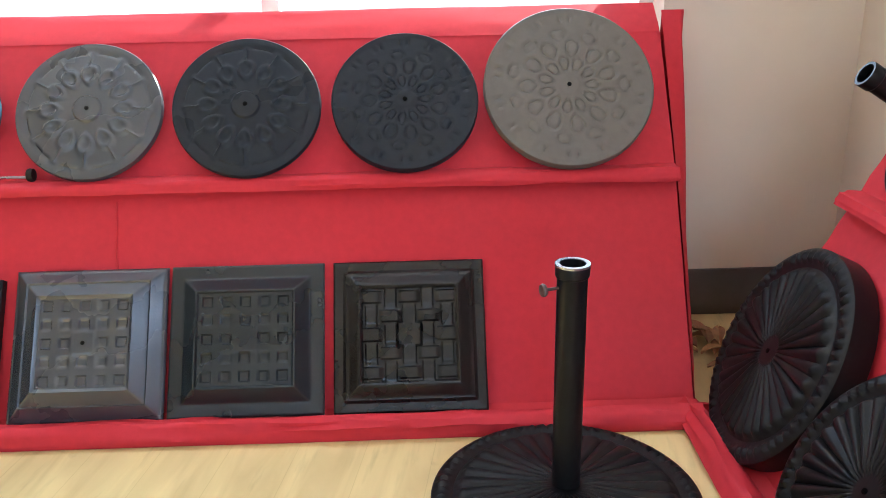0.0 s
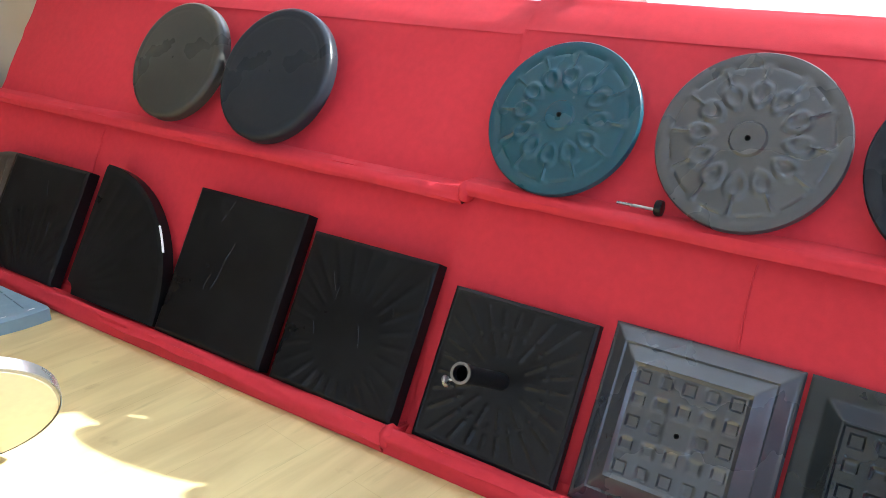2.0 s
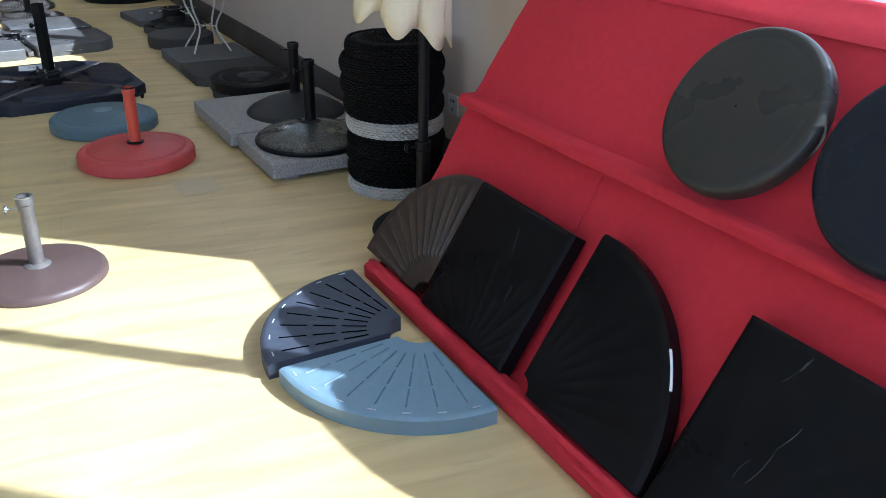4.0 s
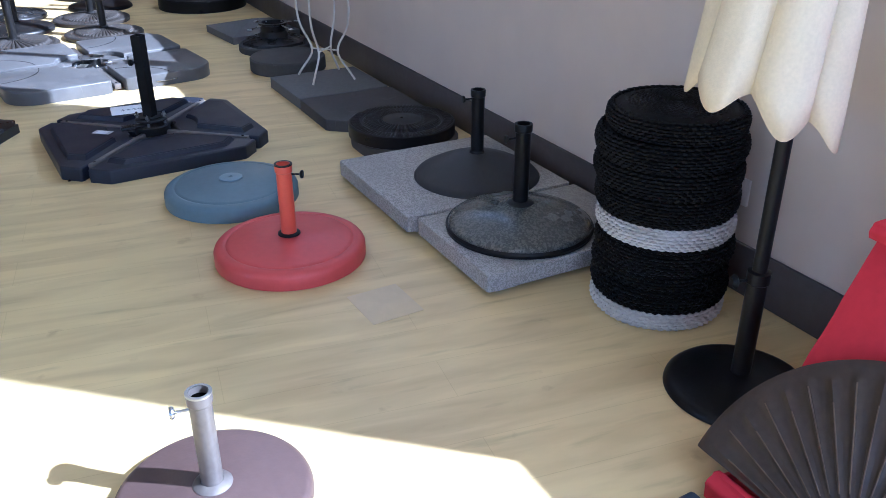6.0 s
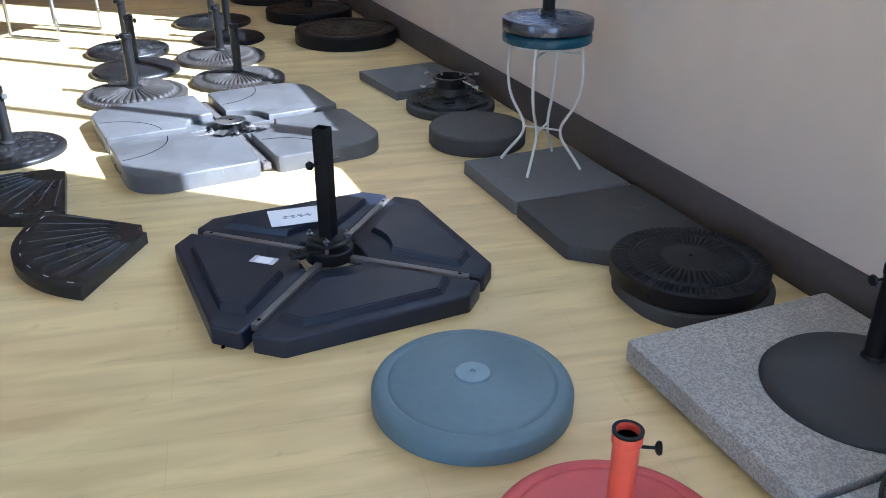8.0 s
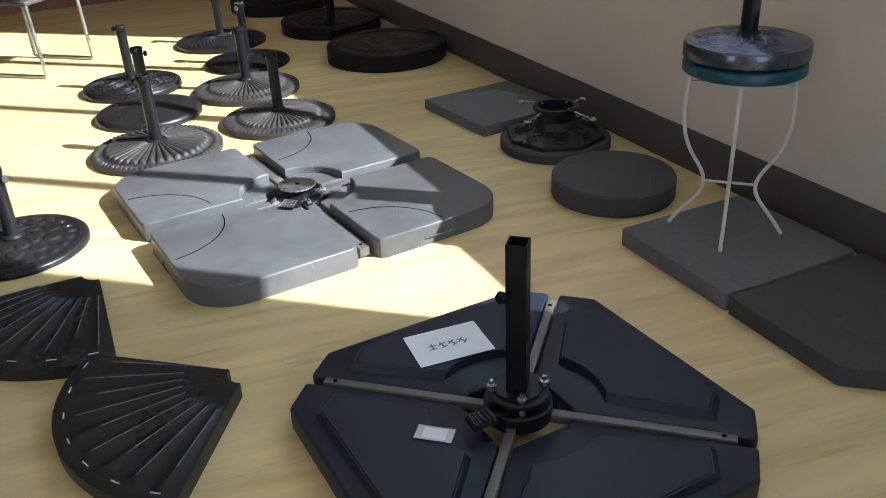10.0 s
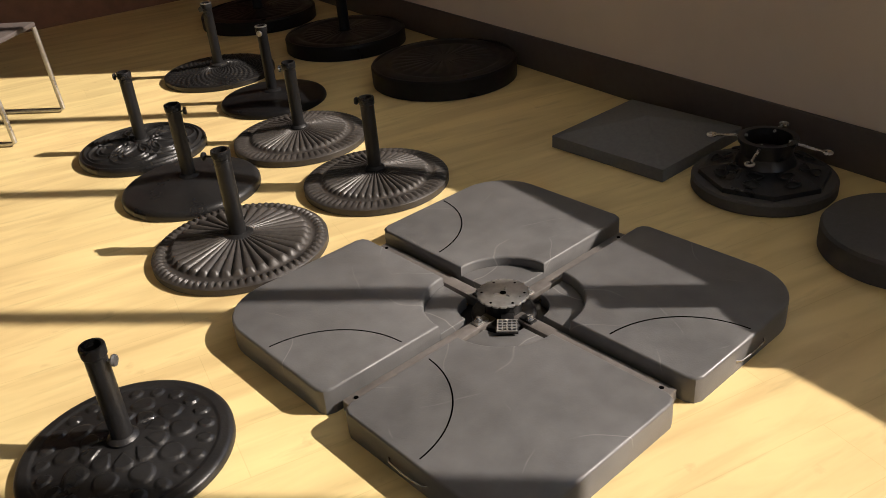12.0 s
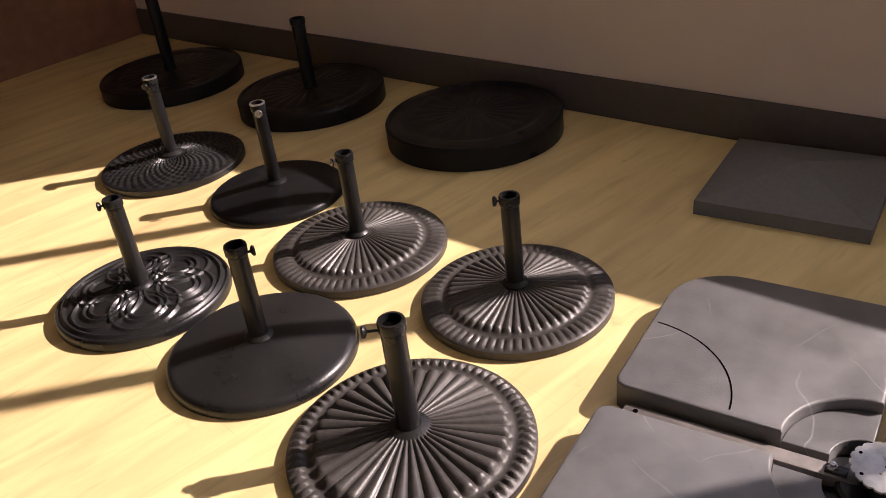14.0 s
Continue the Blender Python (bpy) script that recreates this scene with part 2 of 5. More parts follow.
PAPER = material("white_paper", (0.80, 0.82, 0.84), rough=0.7, spread=0.03)
INK = material("ink", (0.20, 0.21, 0.27), rough=0.6)
# The highlights along the brown ribs, put into the colour.
TAN = material("tan_rib_highlight", (0.11, 0.075, 0.048), rough=0.4, spread=0.3, grain=60, stains=12)
WORN = material("worn_edge", (0.15, 0.15, 0.165), rough=0.35, spread=0.3, grain=60, stains=12)
TAPE = material("tape", (0.55, 0.56, 0.58), rough=0.4)
LEAF = material("dry_leaf", (0.34, 0.17, 0.075), rough=0.75, spread=0.35, grain=50, stains=12)
OUTLET = material("outlet_plastic", (0.78, 0.76, 0.72), rough=0.4, spread=0.03)
# Near-black that paints the shade inside hollows and grooves; also colours the crumbs.
HOLE = material("hollow_dark", (0.002, 0.002, 0.002), rough=0.95, spread=0.1, spec=0.0)
GROUND = material("yard_ground", (0.30, 0.29, 0.27), rough=0.9, spread=0.15, grain=3, stains=0.3)
GLASS = glass_material()


def scuffs(mat, colour, scale=2.6):
    """Pale scrape lines that wander over a moulded surface."""
    n, l = mat.node_tree.nodes, mat.node_tree.links
    bsdf = n["Principled BSDF"]
    co, wob, add = n.new("ShaderNodeTexCoord"), n.new("ShaderNodeTexNoise"), n.new("ShaderNodeMix")
    wob.inputs["Scale"].default_value = 3.5
    add.data_type, add.blend_type = "RGBA", "ADD"
    add.inputs["Factor"].default_value = 0.16
    l.new(co.outputs["Object"], wob.inputs["Vector"])
    l.new(co.outputs["Object"], add.inputs["A"])
    l.new(wob.outputs["Color"], add.inputs["B"])
    vor, line = n.new("ShaderNodeTexVoronoi"), n.new("ShaderNodeMapRange")
    vor.feature = "DISTANCE_TO_EDGE"
    vor.inputs["Scale"].default_value = scale
    l.new(add.outputs["Result"], vor.inputs["Vector"])
    line.inputs["From Min"].default_value, line.inputs["From Max"].default_value = 0.0, 0.006
    line.inputs["To Min"].default_value, line.inputs["To Max"].default_value = 1.0, 0.0
    l.new(vor.outputs["Distance"], line.inputs["Value"])
    some, cut, mul = n.new("ShaderNodeTexNoise"), n.new("ShaderNodeMapRange"), n.new("ShaderNodeMath")
    some.inputs["Scale"].default_value, some.inputs["Detail"].default_value = 5.0, 4
    l.new(co.outputs["Object"], some.inputs["Vector"])
    cut.inputs["From Min"].default_value, cut.inputs["From Max"].default_value = 0.48, 0.66
    cut.inputs["To Max"].default_value = 0.6
    l.new(some.outputs["Fac"], cut.inputs["Value"])
    mul.operation = "MULTIPLY"
    l.new(line.outputs[0], mul.inputs[0])
    l.new(cut.outputs[0], mul.inputs[1])
    mix = n.new("ShaderNodeMix")
    mix.data_type = "RGBA"
    l.new(bsdf.inputs["Base Color"].links[0].from_socket, mix.inputs["A"])
    mix.inputs["B"].default_value = (*colour, 1)
    l.new(mul.outputs[0], mix.inputs["Factor"])
    l.new(mix.outputs["Result"], bsdf.inputs["Base Color"])


scuffs(GREYPLASTIC, (0.30, 0.29, 0.28))
scuffs(DARKCEMENT, (0.2, 0.19, 0.18), 4.0)


# ---------------------------------------------------------------- mesh helpers
def solid(name, verts, faces, mat, parent=None, label="", smooth=32, m=None):
    """One mesh object from plain lists; edges sharper than smooth degrees stay sharp."""
    me = bpy.data.meshes.new(name)
    me.from_pydata([tuple(float(c) for c in v) for v in verts], [], [tuple(int(i) for i in f) for f in faces])
    if smooth:
        me.shade_smooth()
        me.set_sharp_from_angle(angle=radians(smooth))
    me.materials.append(mat)
    ob = new(name, me)
    if parent:
        ob.parent = parent
    if m is not None:
        ob.matrix_basis = m
    return tagged(ob, label)


def part(name, bm, mat, parent=None, label="", smooth=32, m=None):
    bmesh.ops.recalc_face_normals(bm, faces=bm.faces[:])
    me = bpy.data.meshes.new(name)
    bm.to_mesh(me)
    bm.free()
    if smooth:
        me.shade_smooth()
        me.set_sharp_from_angle(angle=radians(smooth))
    me.materials.append(mat)
    ob = new(name, me)
    if parent:
        ob.parent = parent
    if m is not None:
        ob.matrix_basis = m
    return tagged(ob, label)


def thing(name, m, label, category, group="", kind=""):
    ob = new(name)
    ob.empty_display_size = 0.1
    ob.matrix_basis = m
    return tagged(ob, label, category, group, kind)


def box(bm, x0, x1, y0, y1, z0, z1, bevel=0.0, m=None):
    r = bmesh.ops.create_cube(bm, size=1.0)
    bmesh.ops.transform(bm, verts=r["verts"], matrix=Matrix.Translation(((x0 + x1) / 2, (y0 + y1) / 2, (z0 + z1) / 2))
                        @ Matrix.Diagonal((x1 - x0, y1 - y0, z1 - z0, 1)))
    vs = r["verts"]
    if bevel:
        es = list({e for v in vs for e in v.link_edges})
        b = bmesh.ops.bevel(bm, geom=es, offset=bevel, segments=2, affect="EDGES", profile=0.5)
        vs = list({v for f in b["faces"] for v in f.verts} | {v for v in vs if v.is_valid})
    if m is not None:
        bmesh.ops.transform(bm, verts=vs, matrix=m)
    return bm


def lathe(profile, seg=64):
    """A turned body from (radius, height) pairs; radius 0 closes an end."""
    verts, faces, rings = [], [], []
    for r, z in profile:
        if r <= 0:
            rings.append([len(verts)] * seg)
            verts.append((0, 0, z))
        else:
            rings.append(list(range(len(verts), len(verts) + seg)))
            verts += [(r * math.cos(2 * math.pi * k / seg), r * math.sin(2 * math.pi * k / seg), z) for k in range(seg)]
    for a, b in zip(rings, rings[1:]):
        for k in range(seg):
            q = [a[k], a[(k + 1) % seg], b[(k + 1) % seg], b[k]]
            q = list(dict.fromkeys(q))
            if len(q) > 2:
                faces.append(q)
    return verts, faces


def sweep(points, r, seg=10, closed=False):
    """A round rod along points."""
    pts = [Vector(p) for p in points]
    verts, faces, n = [], [], len(pts)
    side = None
    for i, p in enumerate(pts):
        a = pts[(i - 1) % n] if closed or i else p
        b = pts[(i + 1) % n] if closed or i < n - 1 else p
        d = (b - a).normalized()
        side = (side - d * side.dot(d)).normalized() if side else d.orthogonal().normalized()
        up = d.cross(side)
        verts += [tuple(p + r * (math.cos(2 * math.pi * k / seg) * side + math.sin(2 * math.pi * k / seg) * up)) for k in range(seg)]
    for i in range(n if closed else n - 1):
        for k in range(seg):
            faces.append((i * seg + k, i * seg + (k + 1) % seg, (i + 1) % n * seg + (k + 1) % seg, (i + 1) % n * seg + k))
    if not closed:
        faces += [tuple(range(seg))[::-1], tuple(range((n - 1) * seg, n * seg))]
    return verts, faces


def disc_relief(radius, high, rows=40, seg=192, inner=0.0):
    """A cast disc: high(r, angle) gives the top's height at arrays of r / radius and angle; upright rim, flat underside."""
    rr = np.concatenate([np.linspace(max(inner, 0.03), 0.985, rows), [1.0]])
    th = np.arange(seg) * 2 * np.pi / seg
    R, T = np.meshgrid(rr, th, indexing="ij")
    Z = high(R, T)
    Z[-1] = Z[-1] - 0.004
    top = np.stack([R * radius * np.cos(T), R * radius * np.sin(T), Z], -1).reshape(-1, 3)
    low = np.stack([radius * np.cos(th), radius * np.sin(th), 0 * th + 0.003], -1)
    foot = np.stack([0.985 * radius * np.cos(th), 0.985 * radius * np.sin(th), 0 * th], -1)
    n = len(rr)
    verts = np.concatenate([top, low, foot, [[0, 0, float(Z[0].mean())]], [[0, 0, 0]]])
    faces = []
    for i in range(n + 1):
        for k in range(seg):
            faces.append((i * seg + k, (i + 1) * seg + k, (i + 1) * seg + (k + 1) % seg, i * seg + (k + 1) % seg))
    c, b = len(verts) - 2, len(verts) - 1
    faces += [(c, k, (k + 1) % seg) for k in range(seg)]
    faces += [(b, (n + 1) * seg + (k + 1) % seg, (n + 1) * seg + k) for k in range(seg)]
    return verts, faces


def square_relief(w, h, high, nx=96, ny=96, round_=0.0):
    """A cast square plate in its own x, y, lying on z = 0; high(u, v) with u, v from -1 to 1."""
    u, v = np.meshgrid(np.linspace(-1, 1, nx), np.linspace(-1, 1, ny), indexing="ij")
    Z = high(u, v)
    top = np.stack([u * w / 2, v * h / 2, Z], -1).reshape(-1, 3)
    idx = np.arange(nx * ny).reshape(nx, ny)
    ring = list(idx[:, 0]) + list(idx[-1, 1:]) + list(idx[-2::-1, -1]) + list(idx[0, -2:0:-1])
    low = top[ring] * (1, 1, 0)
    verts = np.concatenate([top, low])
    faces = [(idx[i, j], idx[i + 1, j], idx[i + 1, j + 1], idx[i, j + 1]) for i in range(nx - 1) for j in range(ny - 1)]
    n, o = len(ring), nx * ny
    faces += [(ring[k], o + k, o + (k + 1) % n, ring[(k + 1) % n]) for k in range(n)]
    faces.append(tuple(range(o + n - 1, o - 1, -1)))
    return verts, faces


def sector_relief(r0, r1, a0, a1, high, rows=40, seg=72):
    """A plate that is a part of a round: from r0 to r1 and between two angles in degrees; high(r, angle) in metres and radians."""
    rr, th = np.linspace(r0, r1, rows), np.radians(np.linspace(a0, a1, seg))
    R, T = np.meshgrid(rr, th, indexing="ij")
    Z = high(R, T)
    top = np.stack([R * np.cos(T), R * np.sin(T), Z], -1).reshape(-1, 3)
    idx = np.arange(rows * seg).reshape(rows, seg)
    ring = list(idx[:, 0]) + list(idx[-1, 1:]) + list(idx[-2::-1, -1]) + list(idx[0, -2:0:-1])
    verts = np.concatenate([top, top[ring] * (1, 1, 0)])
    faces = [(idx[i, j], idx[i + 1, j], idx[i + 1, j + 1], idx[i, j + 1]) for i in range(rows - 1) for j in range(seg - 1)]
    n, o = len(ring), rows * seg
    faces += [(ring[k], o + k, o + (k + 1) % n, ring[(k + 1) % n]) for k in range(n)]
    faces.append(tuple(range(o + n - 1, o - 1, -1)))
    return verts, faces


def slab(outline, z0, z1, bevel=0.006):
    """A plate with a given outline; its top edge is rounded."""
    bm = bmesh.new()
    vs = [bm.verts.new((x, y, z0)) for x, y in outline]
    f = bm.faces.new(vs)
    r = bmesh.ops.extrude_face_region(bm, geom=[f])
    top = [g for g in r["geom"] if isinstance(g, bmesh.types.BMVert)]
    bmesh.ops.translate(bm, verts=top, vec=(0, 0, z1 - z0))
    if bevel:
        es = [e for e in bm.edges if all(v in set(top) for v in e.verts)]
        bmesh.ops.bevel(bm, geom=es, offset=bevel, segments=3, affect="EDGES", profile=0.5)
    return bm


def rounded(points, radii, seg=8):
    """A polygon with its corners rounded."""
    out, n = [], len(points)
    for i in range(n):
        p, a, b = Vector(points[i]), Vector(points[i - 1]), Vector(points[(i + 1) % n])
        r = radii[i]
        if r <= 0:
            out.append(tuple(p))
            continue
        d0, d1 = (a - p).normalized(), (b - p).normalized()
        half = d0.angle(d1) / 2
        t = r / math.tan(half)
        c = p + (d0 + d1).normalized() * (r / math.sin(half))
        s, e = p + d0 * t - c, p + d1 * t - c
        turn = s.angle_signed(e)
        for k in range(seg + 1):
            ang = -turn * k / seg
            out.append((c.x + s.x * math.cos(ang) - s.y * math.sin(ang), c.y + s.x * math.sin(ang) + s.y * math.cos(ang)))
    return out


# ---------------------------------------------------------------- reliefs of the cast bases
def fan(n=30, reach=0.74, low=0.028, high=0.062, amp=0.012, teeth=66, slant=0.0, inner=0.13, border_amp=0.009):
    """Convex flutes with narrow grooves between them, a plain ring, and a border of small wedges."""
    def z(r, a):
        out = low + (high - low) * (1 - r) ** 1.15
        flute = np.abs(np.sin(a * n / 2)) ** 0.6
        end = reach - 0.05 * (1 - flute) ** 2
        body = np.clip((end - r) / 0.035, 0, 1) ** 0.5 * np.clip((r - inner) / 0.05, 0, 1)
        out = out + amp * flute * body * (0.35 + r)
        rope = np.clip(1.6 * np.abs(np.sin(a * teeth / 2 + slant * r * 8)) - 0.35, 0, 1)
        border = np.clip((r - reach - 0.08) / 0.02, 0, 1) * np.clip((0.972 - r) / 0.03, 0, 1)
        return out + border_amp * rope * border - 0.004 * np.exp(-((r - reach - 0.04) / 0.018) ** 2)
    return z


def floral(low=0.018, high=0.032, amp=0.006, count=12):
    """A low dome with a raised hub, a wreath of oval rings, spokes from them to the edge and arc slots between the spokes."""
    def z(r, a):
        out = low + (high - low) * (1 - r ** 1.8)
        step = 2 * np.pi / count
        d = (a + step / 2) % step - step / 2
        q = np.sqrt(((r - 0.50) / 0.115) ** 2 + (d * 0.5 / 0.088) ** 2)
        out = out + amp * np.clip(1.0 - np.abs(q - 1.0) / 0.42, 0, 1) ** 0.6 - 0.5 * amp * np.clip(0.6 - q, 0, 1)
        spoke = np.clip(1.3 - np.abs(d) * r / 0.018, 0, 1) * np.clip((r - 0.60) / 0.03, 0, 1) * np.clip((0.86 - r) / 0.02, 0, 1)
        fork = np.clip(1.3 - np.abs(np.abs(d) * r - 0.42 * (0.78 - r) - 0.015) / 0.016, 0, 1) * np.clip((r - 0.56) / 0.04, 0, 1) * np.clip((0.70 - r) / 0.04, 0, 1)
        out = out + 0.75 * amp * np.maximum(spoke, 0.25 * fork)
        between = np.clip((np.abs(d) * r - 0.055) / 0.012, 0, 1)
        out = out - 0.7 * amp * between * np.clip(1.4 - np.abs(r - 0.845) / 0.022, 0, 1)
        return out + 0.35 * amp * np.clip((r - 0.90) / 0.02, 0, 1) + 0.9 * amp * np.clip((0.20 - r) / 0.018, 0, 1)
    return z


def scales(low=0.022, high=0.056, amp=0.006):
    """Raised leaves in two rows round the tube, a ring of radial bars and a plain rim."""
    def z(r, a):
        out = low + (high - low) * (1 - r) ** 1.1
        for c, n, hr, ht, tr, taper in ((0.31, 10, 0.10, 0.075, 0, 0.5), (0.53, 10, 0.115, 0.115, 0.314, -0.35), (0.745, 22, 0.075, 0.062, 0, 0.0)):
            step = 2 * np.pi / n
            d = (a - tr + step / 2) % step - step / 2
            s = (r - c) / hr
            q = np.sqrt(s ** 2 + (d * c / (ht * np.clip(1 + taper * s, 0.3, 1.6))) ** 2)
            out = out + amp * np.clip((1.05 - q) / 0.22, 0, 1) ** 0.7
        return out + 0.7 * amp * np.clip((r - 0.85) / 0.02, 0, 1) * np.clip((0.99 - r) / 0.03, 0, 1)
    return z


def swirls(low=0.03, high=0.058, amp=0.011, count=6):
    """Interlaced rings of several strands round the tube."""
    def z(r, a):
        out = low + (high - low) * (1 - r ** 1.6)
        x, y, rings = r * np.cos(a), r * np.sin(a), 0 * r
        for k in range(count):
            t = 2 * np.pi * k / count
            d = np.hypot(x - 0.47 * np.cos(t), y - 0.47 * np.sin(t))
            for radius in (0.18, 0.25, 0.38):
                over = 0.85 + 0.15 * np.sin(2 * np.arctan2(y - 0.47 * np.sin(t), x - 0.47 * np.cos(t)) + k)
                rings = np.maximum(rings, np.exp(-((d - radius) / 0.021) ** 2) * over)
        edge = np.maximum(np.exp(-((r - 0.90) / 0.025) ** 2), 0.6 * np.exp(-((r - 0.97) / 0.02) ** 2))
        return out + amp * np.maximum(rings * np.clip((0.87 - r) / 0.03, 0, 1) * np.clip((r - 0.13) / 0.05, 0, 1), 0.9 * edge)
    return z


def woven(low=0.03, high=0.062, amp=0.006):
    def z(r, a):
        out = low + (high - low) * (1 - r) ** 1.05
        w = np.sin(36 * a + np.pi * np.floor(r * 16)) * np.abs(np.sin(16 * np.pi * r))
        return out + amp * w * np.clip((r - 0.15) / 0.05, 0, 1) * np.clip((0.95 - r) / 0.03, 0, 1)
    return z


def rosette(low=0.03, high=0.036, amp=0.005):
    """Flat raised pieces with narrow sunk outlines: ovals round the middle, scallops, a ring of bars."""
    def z(r, a):
        out = low + 0.006 * (1 - r)
        for c, n, hr, ht, tr in ((0.27, 11, 0.075, 0.05, 0), (0.48, 11, 0.10, 0.075, 0.285), (0.66, 11, 0.06, 0.085, 0)):
            step = 2 * np.pi / n
            d = (a - tr + step / 2) % step - step / 2
            q = np.sqrt(((r - c) / hr) ** 2 + (d * c / ht) ** 2)
            out = out - amp * np.exp(-((q - 1) / 0.15) ** 2)
        step = 2 * np.pi / 14
        d = np.abs((a + step / 2) % step - step / 2) * 0.85
        q = np.maximum(np.abs(r - 0.85) / 0.05, d / 0.14)
        out = out - amp * np.exp(-((q - 1) / 0.13) ** 2)
        return out + 0.002 * np.exp(-((r - 0.97) / 0.02) ** 2) + 0.5 * amp * np.clip((0.14 - r) / 0.02, 0, 1)
    return z


def smooth_dome(low, high, lip=0.0):
    def z(r, a):
        return low + (high - low) * (1 - r ** 1.7) - 0.012 * np.clip((r - 0.93) / 0.07, 0, 1) ** 2 - lip * np.exp(-((r - 0.84) / 0.012) ** 2)
    return z


# ---------------------------------------------------------------- parasol bases
def tube(parent, z0, z1, r=0.025, mat=BLACK, knob=0.0, knob_z=None, collar=0.0, rim=None, knob_mat=None, stem=0.028):
    """The hollow upright tube of a base, with its collar and clamping screw."""
    h = z1 - z0
    pr = [(r * 1.0, 0), (r, h - 0.03), (r * 1.12, h - 0.026), (r * 1.14, h - 0.004), (r * 1.08, h), (r * 0.86, h), (r * 0.84, h - 0.01), (r * 0.84, h - 0.14), (0, h - 0.142)]
    t = solid("tube", *lathe(pr, 28), mat, parent, m=Matrix.Translation((0, 0, z0)))
    # A near-black plug paints the shade down in the tube.
    solid("tube_mouth", *lathe([(r * 0.83, 0), (r * 0.83, 0.004), (0, 0.004)], 24), HOLE, t, m=Matrix.Translation((0, 0, h - 0.02)))
    if rim:
        solid("rim", *lathe([(r * 0.87, 0), (r * 1.16, 0.001), (r * 1.16, 0.006), (r * 0.87, 0.006)], 28), rim, t, "bright rim", m=Matrix.Translation((0, 0, h - 0.004)))
    if collar:
        solid("collar", *lathe([(r + collar, 0), (r + collar, 0.004), (r + collar * 0.6, 0.010), (r + 0.001, 0.014)], 32), mat, t, m=Matrix.Translation((0, 0, -0.002)))
    if knob is not None and knob_z:
        k = lathe([(0.0035, 0), (0.0035, stem), (0.007, stem), (0.013, stem + 0.003), (0.015, stem + 0.007), (0.013, stem + 0.012), (0, stem + 0.013)], 14)
        solid("clamp_screw", *k, knob_mat or mat, t, m=pose(r * math.cos(knob), r * math.sin(knob), knob_z - z0) @ Matrix.Rotation(knob, 4, "Z") @ Matrix.Rotation(radians(90), 4, "Y"))
    return t


def base(name, m, radius, relief, mat, label, tube_top=0.0, tube_z=0.06, tube_r=0.026, tube_mat=None, knob=None, knob_z=None, collar=0.012,
         rim=None, knob_mat=None, group="parasol bases", seg=192, rows=40, stem=0.028, hole=0.0065):
    ob = thing(name, m, label, "parasol base", group)
    solid("disc", *disc_relief(radius, relief, rows, seg), mat, ob, smooth=40)
    if tube_top:
        tube(ob, tube_z, tube_top, tube_r, tube_mat or mat, knob, knob_z, collar, rim, knob_mat, stem)
    else:
        solid("centre_hole", *lathe([(hole, 0), (hole, 0.003), (0, 0.003)], 14), HOLE, ob, m=Matrix.Translation((0, 0, float(relief(np.array([[0.02]]), np.array([[0.0]]))[0, 0]) - 0.0015)))
    return ob


# ---------------------------------------------------------------- the room
W, E0, SOUTH, NORTH, WEST, TOP = 3.54, 3.74, -1.62, 13.5, -4.6, 3.2
SILL, HEAD = 0.955, 3.06
WINDOWS = [(-0.97, 3.135), (6.06, 10.49)]

bm = bmesh.new()
box(bm, WEST - 0.2, E0, SOUTH - 0.2, NORTH + 0.2, -0.2, 0)
tagged(part("floor", bm, FLOOR, smooth=0), "pale yellow wood-look vinyl floor with faint streaks", "floor", kind="structure")
bm = bmesh.new()
box(bm, WEST - 0.2, E0, SOUTH - 0.2, NORTH + 0.2, TOP, TOP + 0.2)
tagged(part("ceiling", bm, CEILING, smooth=0), "plain white painted ceiling", "ceiling", kind="structure")


def sill_of(y):
    """The long far window stands on a higher sill."""
    return 1.135 if y > 6 else SILL


def wall_with_openings(name, openings, x0, x1, label):
    bm = bmesh.new()
    edges = [SOUTH - 0.2] + [v for o in openings for v in o] + [NORTH + 0.2]
    for a, b in zip(edges[::2], edges[1::2]):
        box(bm, x0, x1, a, b, 0, TOP)
    for a, b in openings:
        box(bm, x0, x1, a, b, 0, sill_of(a))
        box(bm, x0, x1, a, b, HEAD, TOP)
    tagged(part(name, bm, WALL, smooth=0), label, "wall", kind="structure")


wall_with_openings("wall_east", WINDOWS, W, E0, "cream painted wall with window openings")
# Unseen windows, added so that fill light enters from the west.
WEST_FILL_WINDOWS = [(-1.4, 1.0), (3.2, 5.0)]
wall_with_openings("wall_west", WEST_FILL_WINDOWS, WEST - 0.2, WEST, "cream painted wall with unseen windows added for fill light")
SOUTH_WINDOW = (-0.9, 2.1)
bm = bmesh.new()
box(bm, WEST, W, NORTH, NORTH + 0.2, 0, TOP)
tagged(part("wall_north", bm, BROWN, smooth=0), "dark reddish brown panelled end wall", "wall", kind="structure")
bm = bmesh.new()
for a, b, c, d in ((WEST, SOUTH_WINDOW[0], 0, TOP), (SOUTH_WINDOW[1], W, 0, TOP), (*SOUTH_WINDOW, 0, SILL), (*SOUTH_WINDOW, HEAD, TOP)):
    box(bm, a, b, SOUTH - 0.2, SOUTH, c, d)
tagged(part("wall_south", bm, WALL, smooth=0), "cream painted end wall with a wide window", "wall", kind="structure")


def skirting(name, x0, x1, y0, y1):
    bm = bmesh.new()
    box(bm, x0, x1, y0, y1, 0, 0.172, 0.004)
    tagged(part(name, bm, SKIRT), "dark brown-grey painted skirting board along the wall", "skirting board", kind="structure")


skirting("baseboard", W - 0.016, W - 0.001, SOUTH + 0.001, NORTH - 0.001)
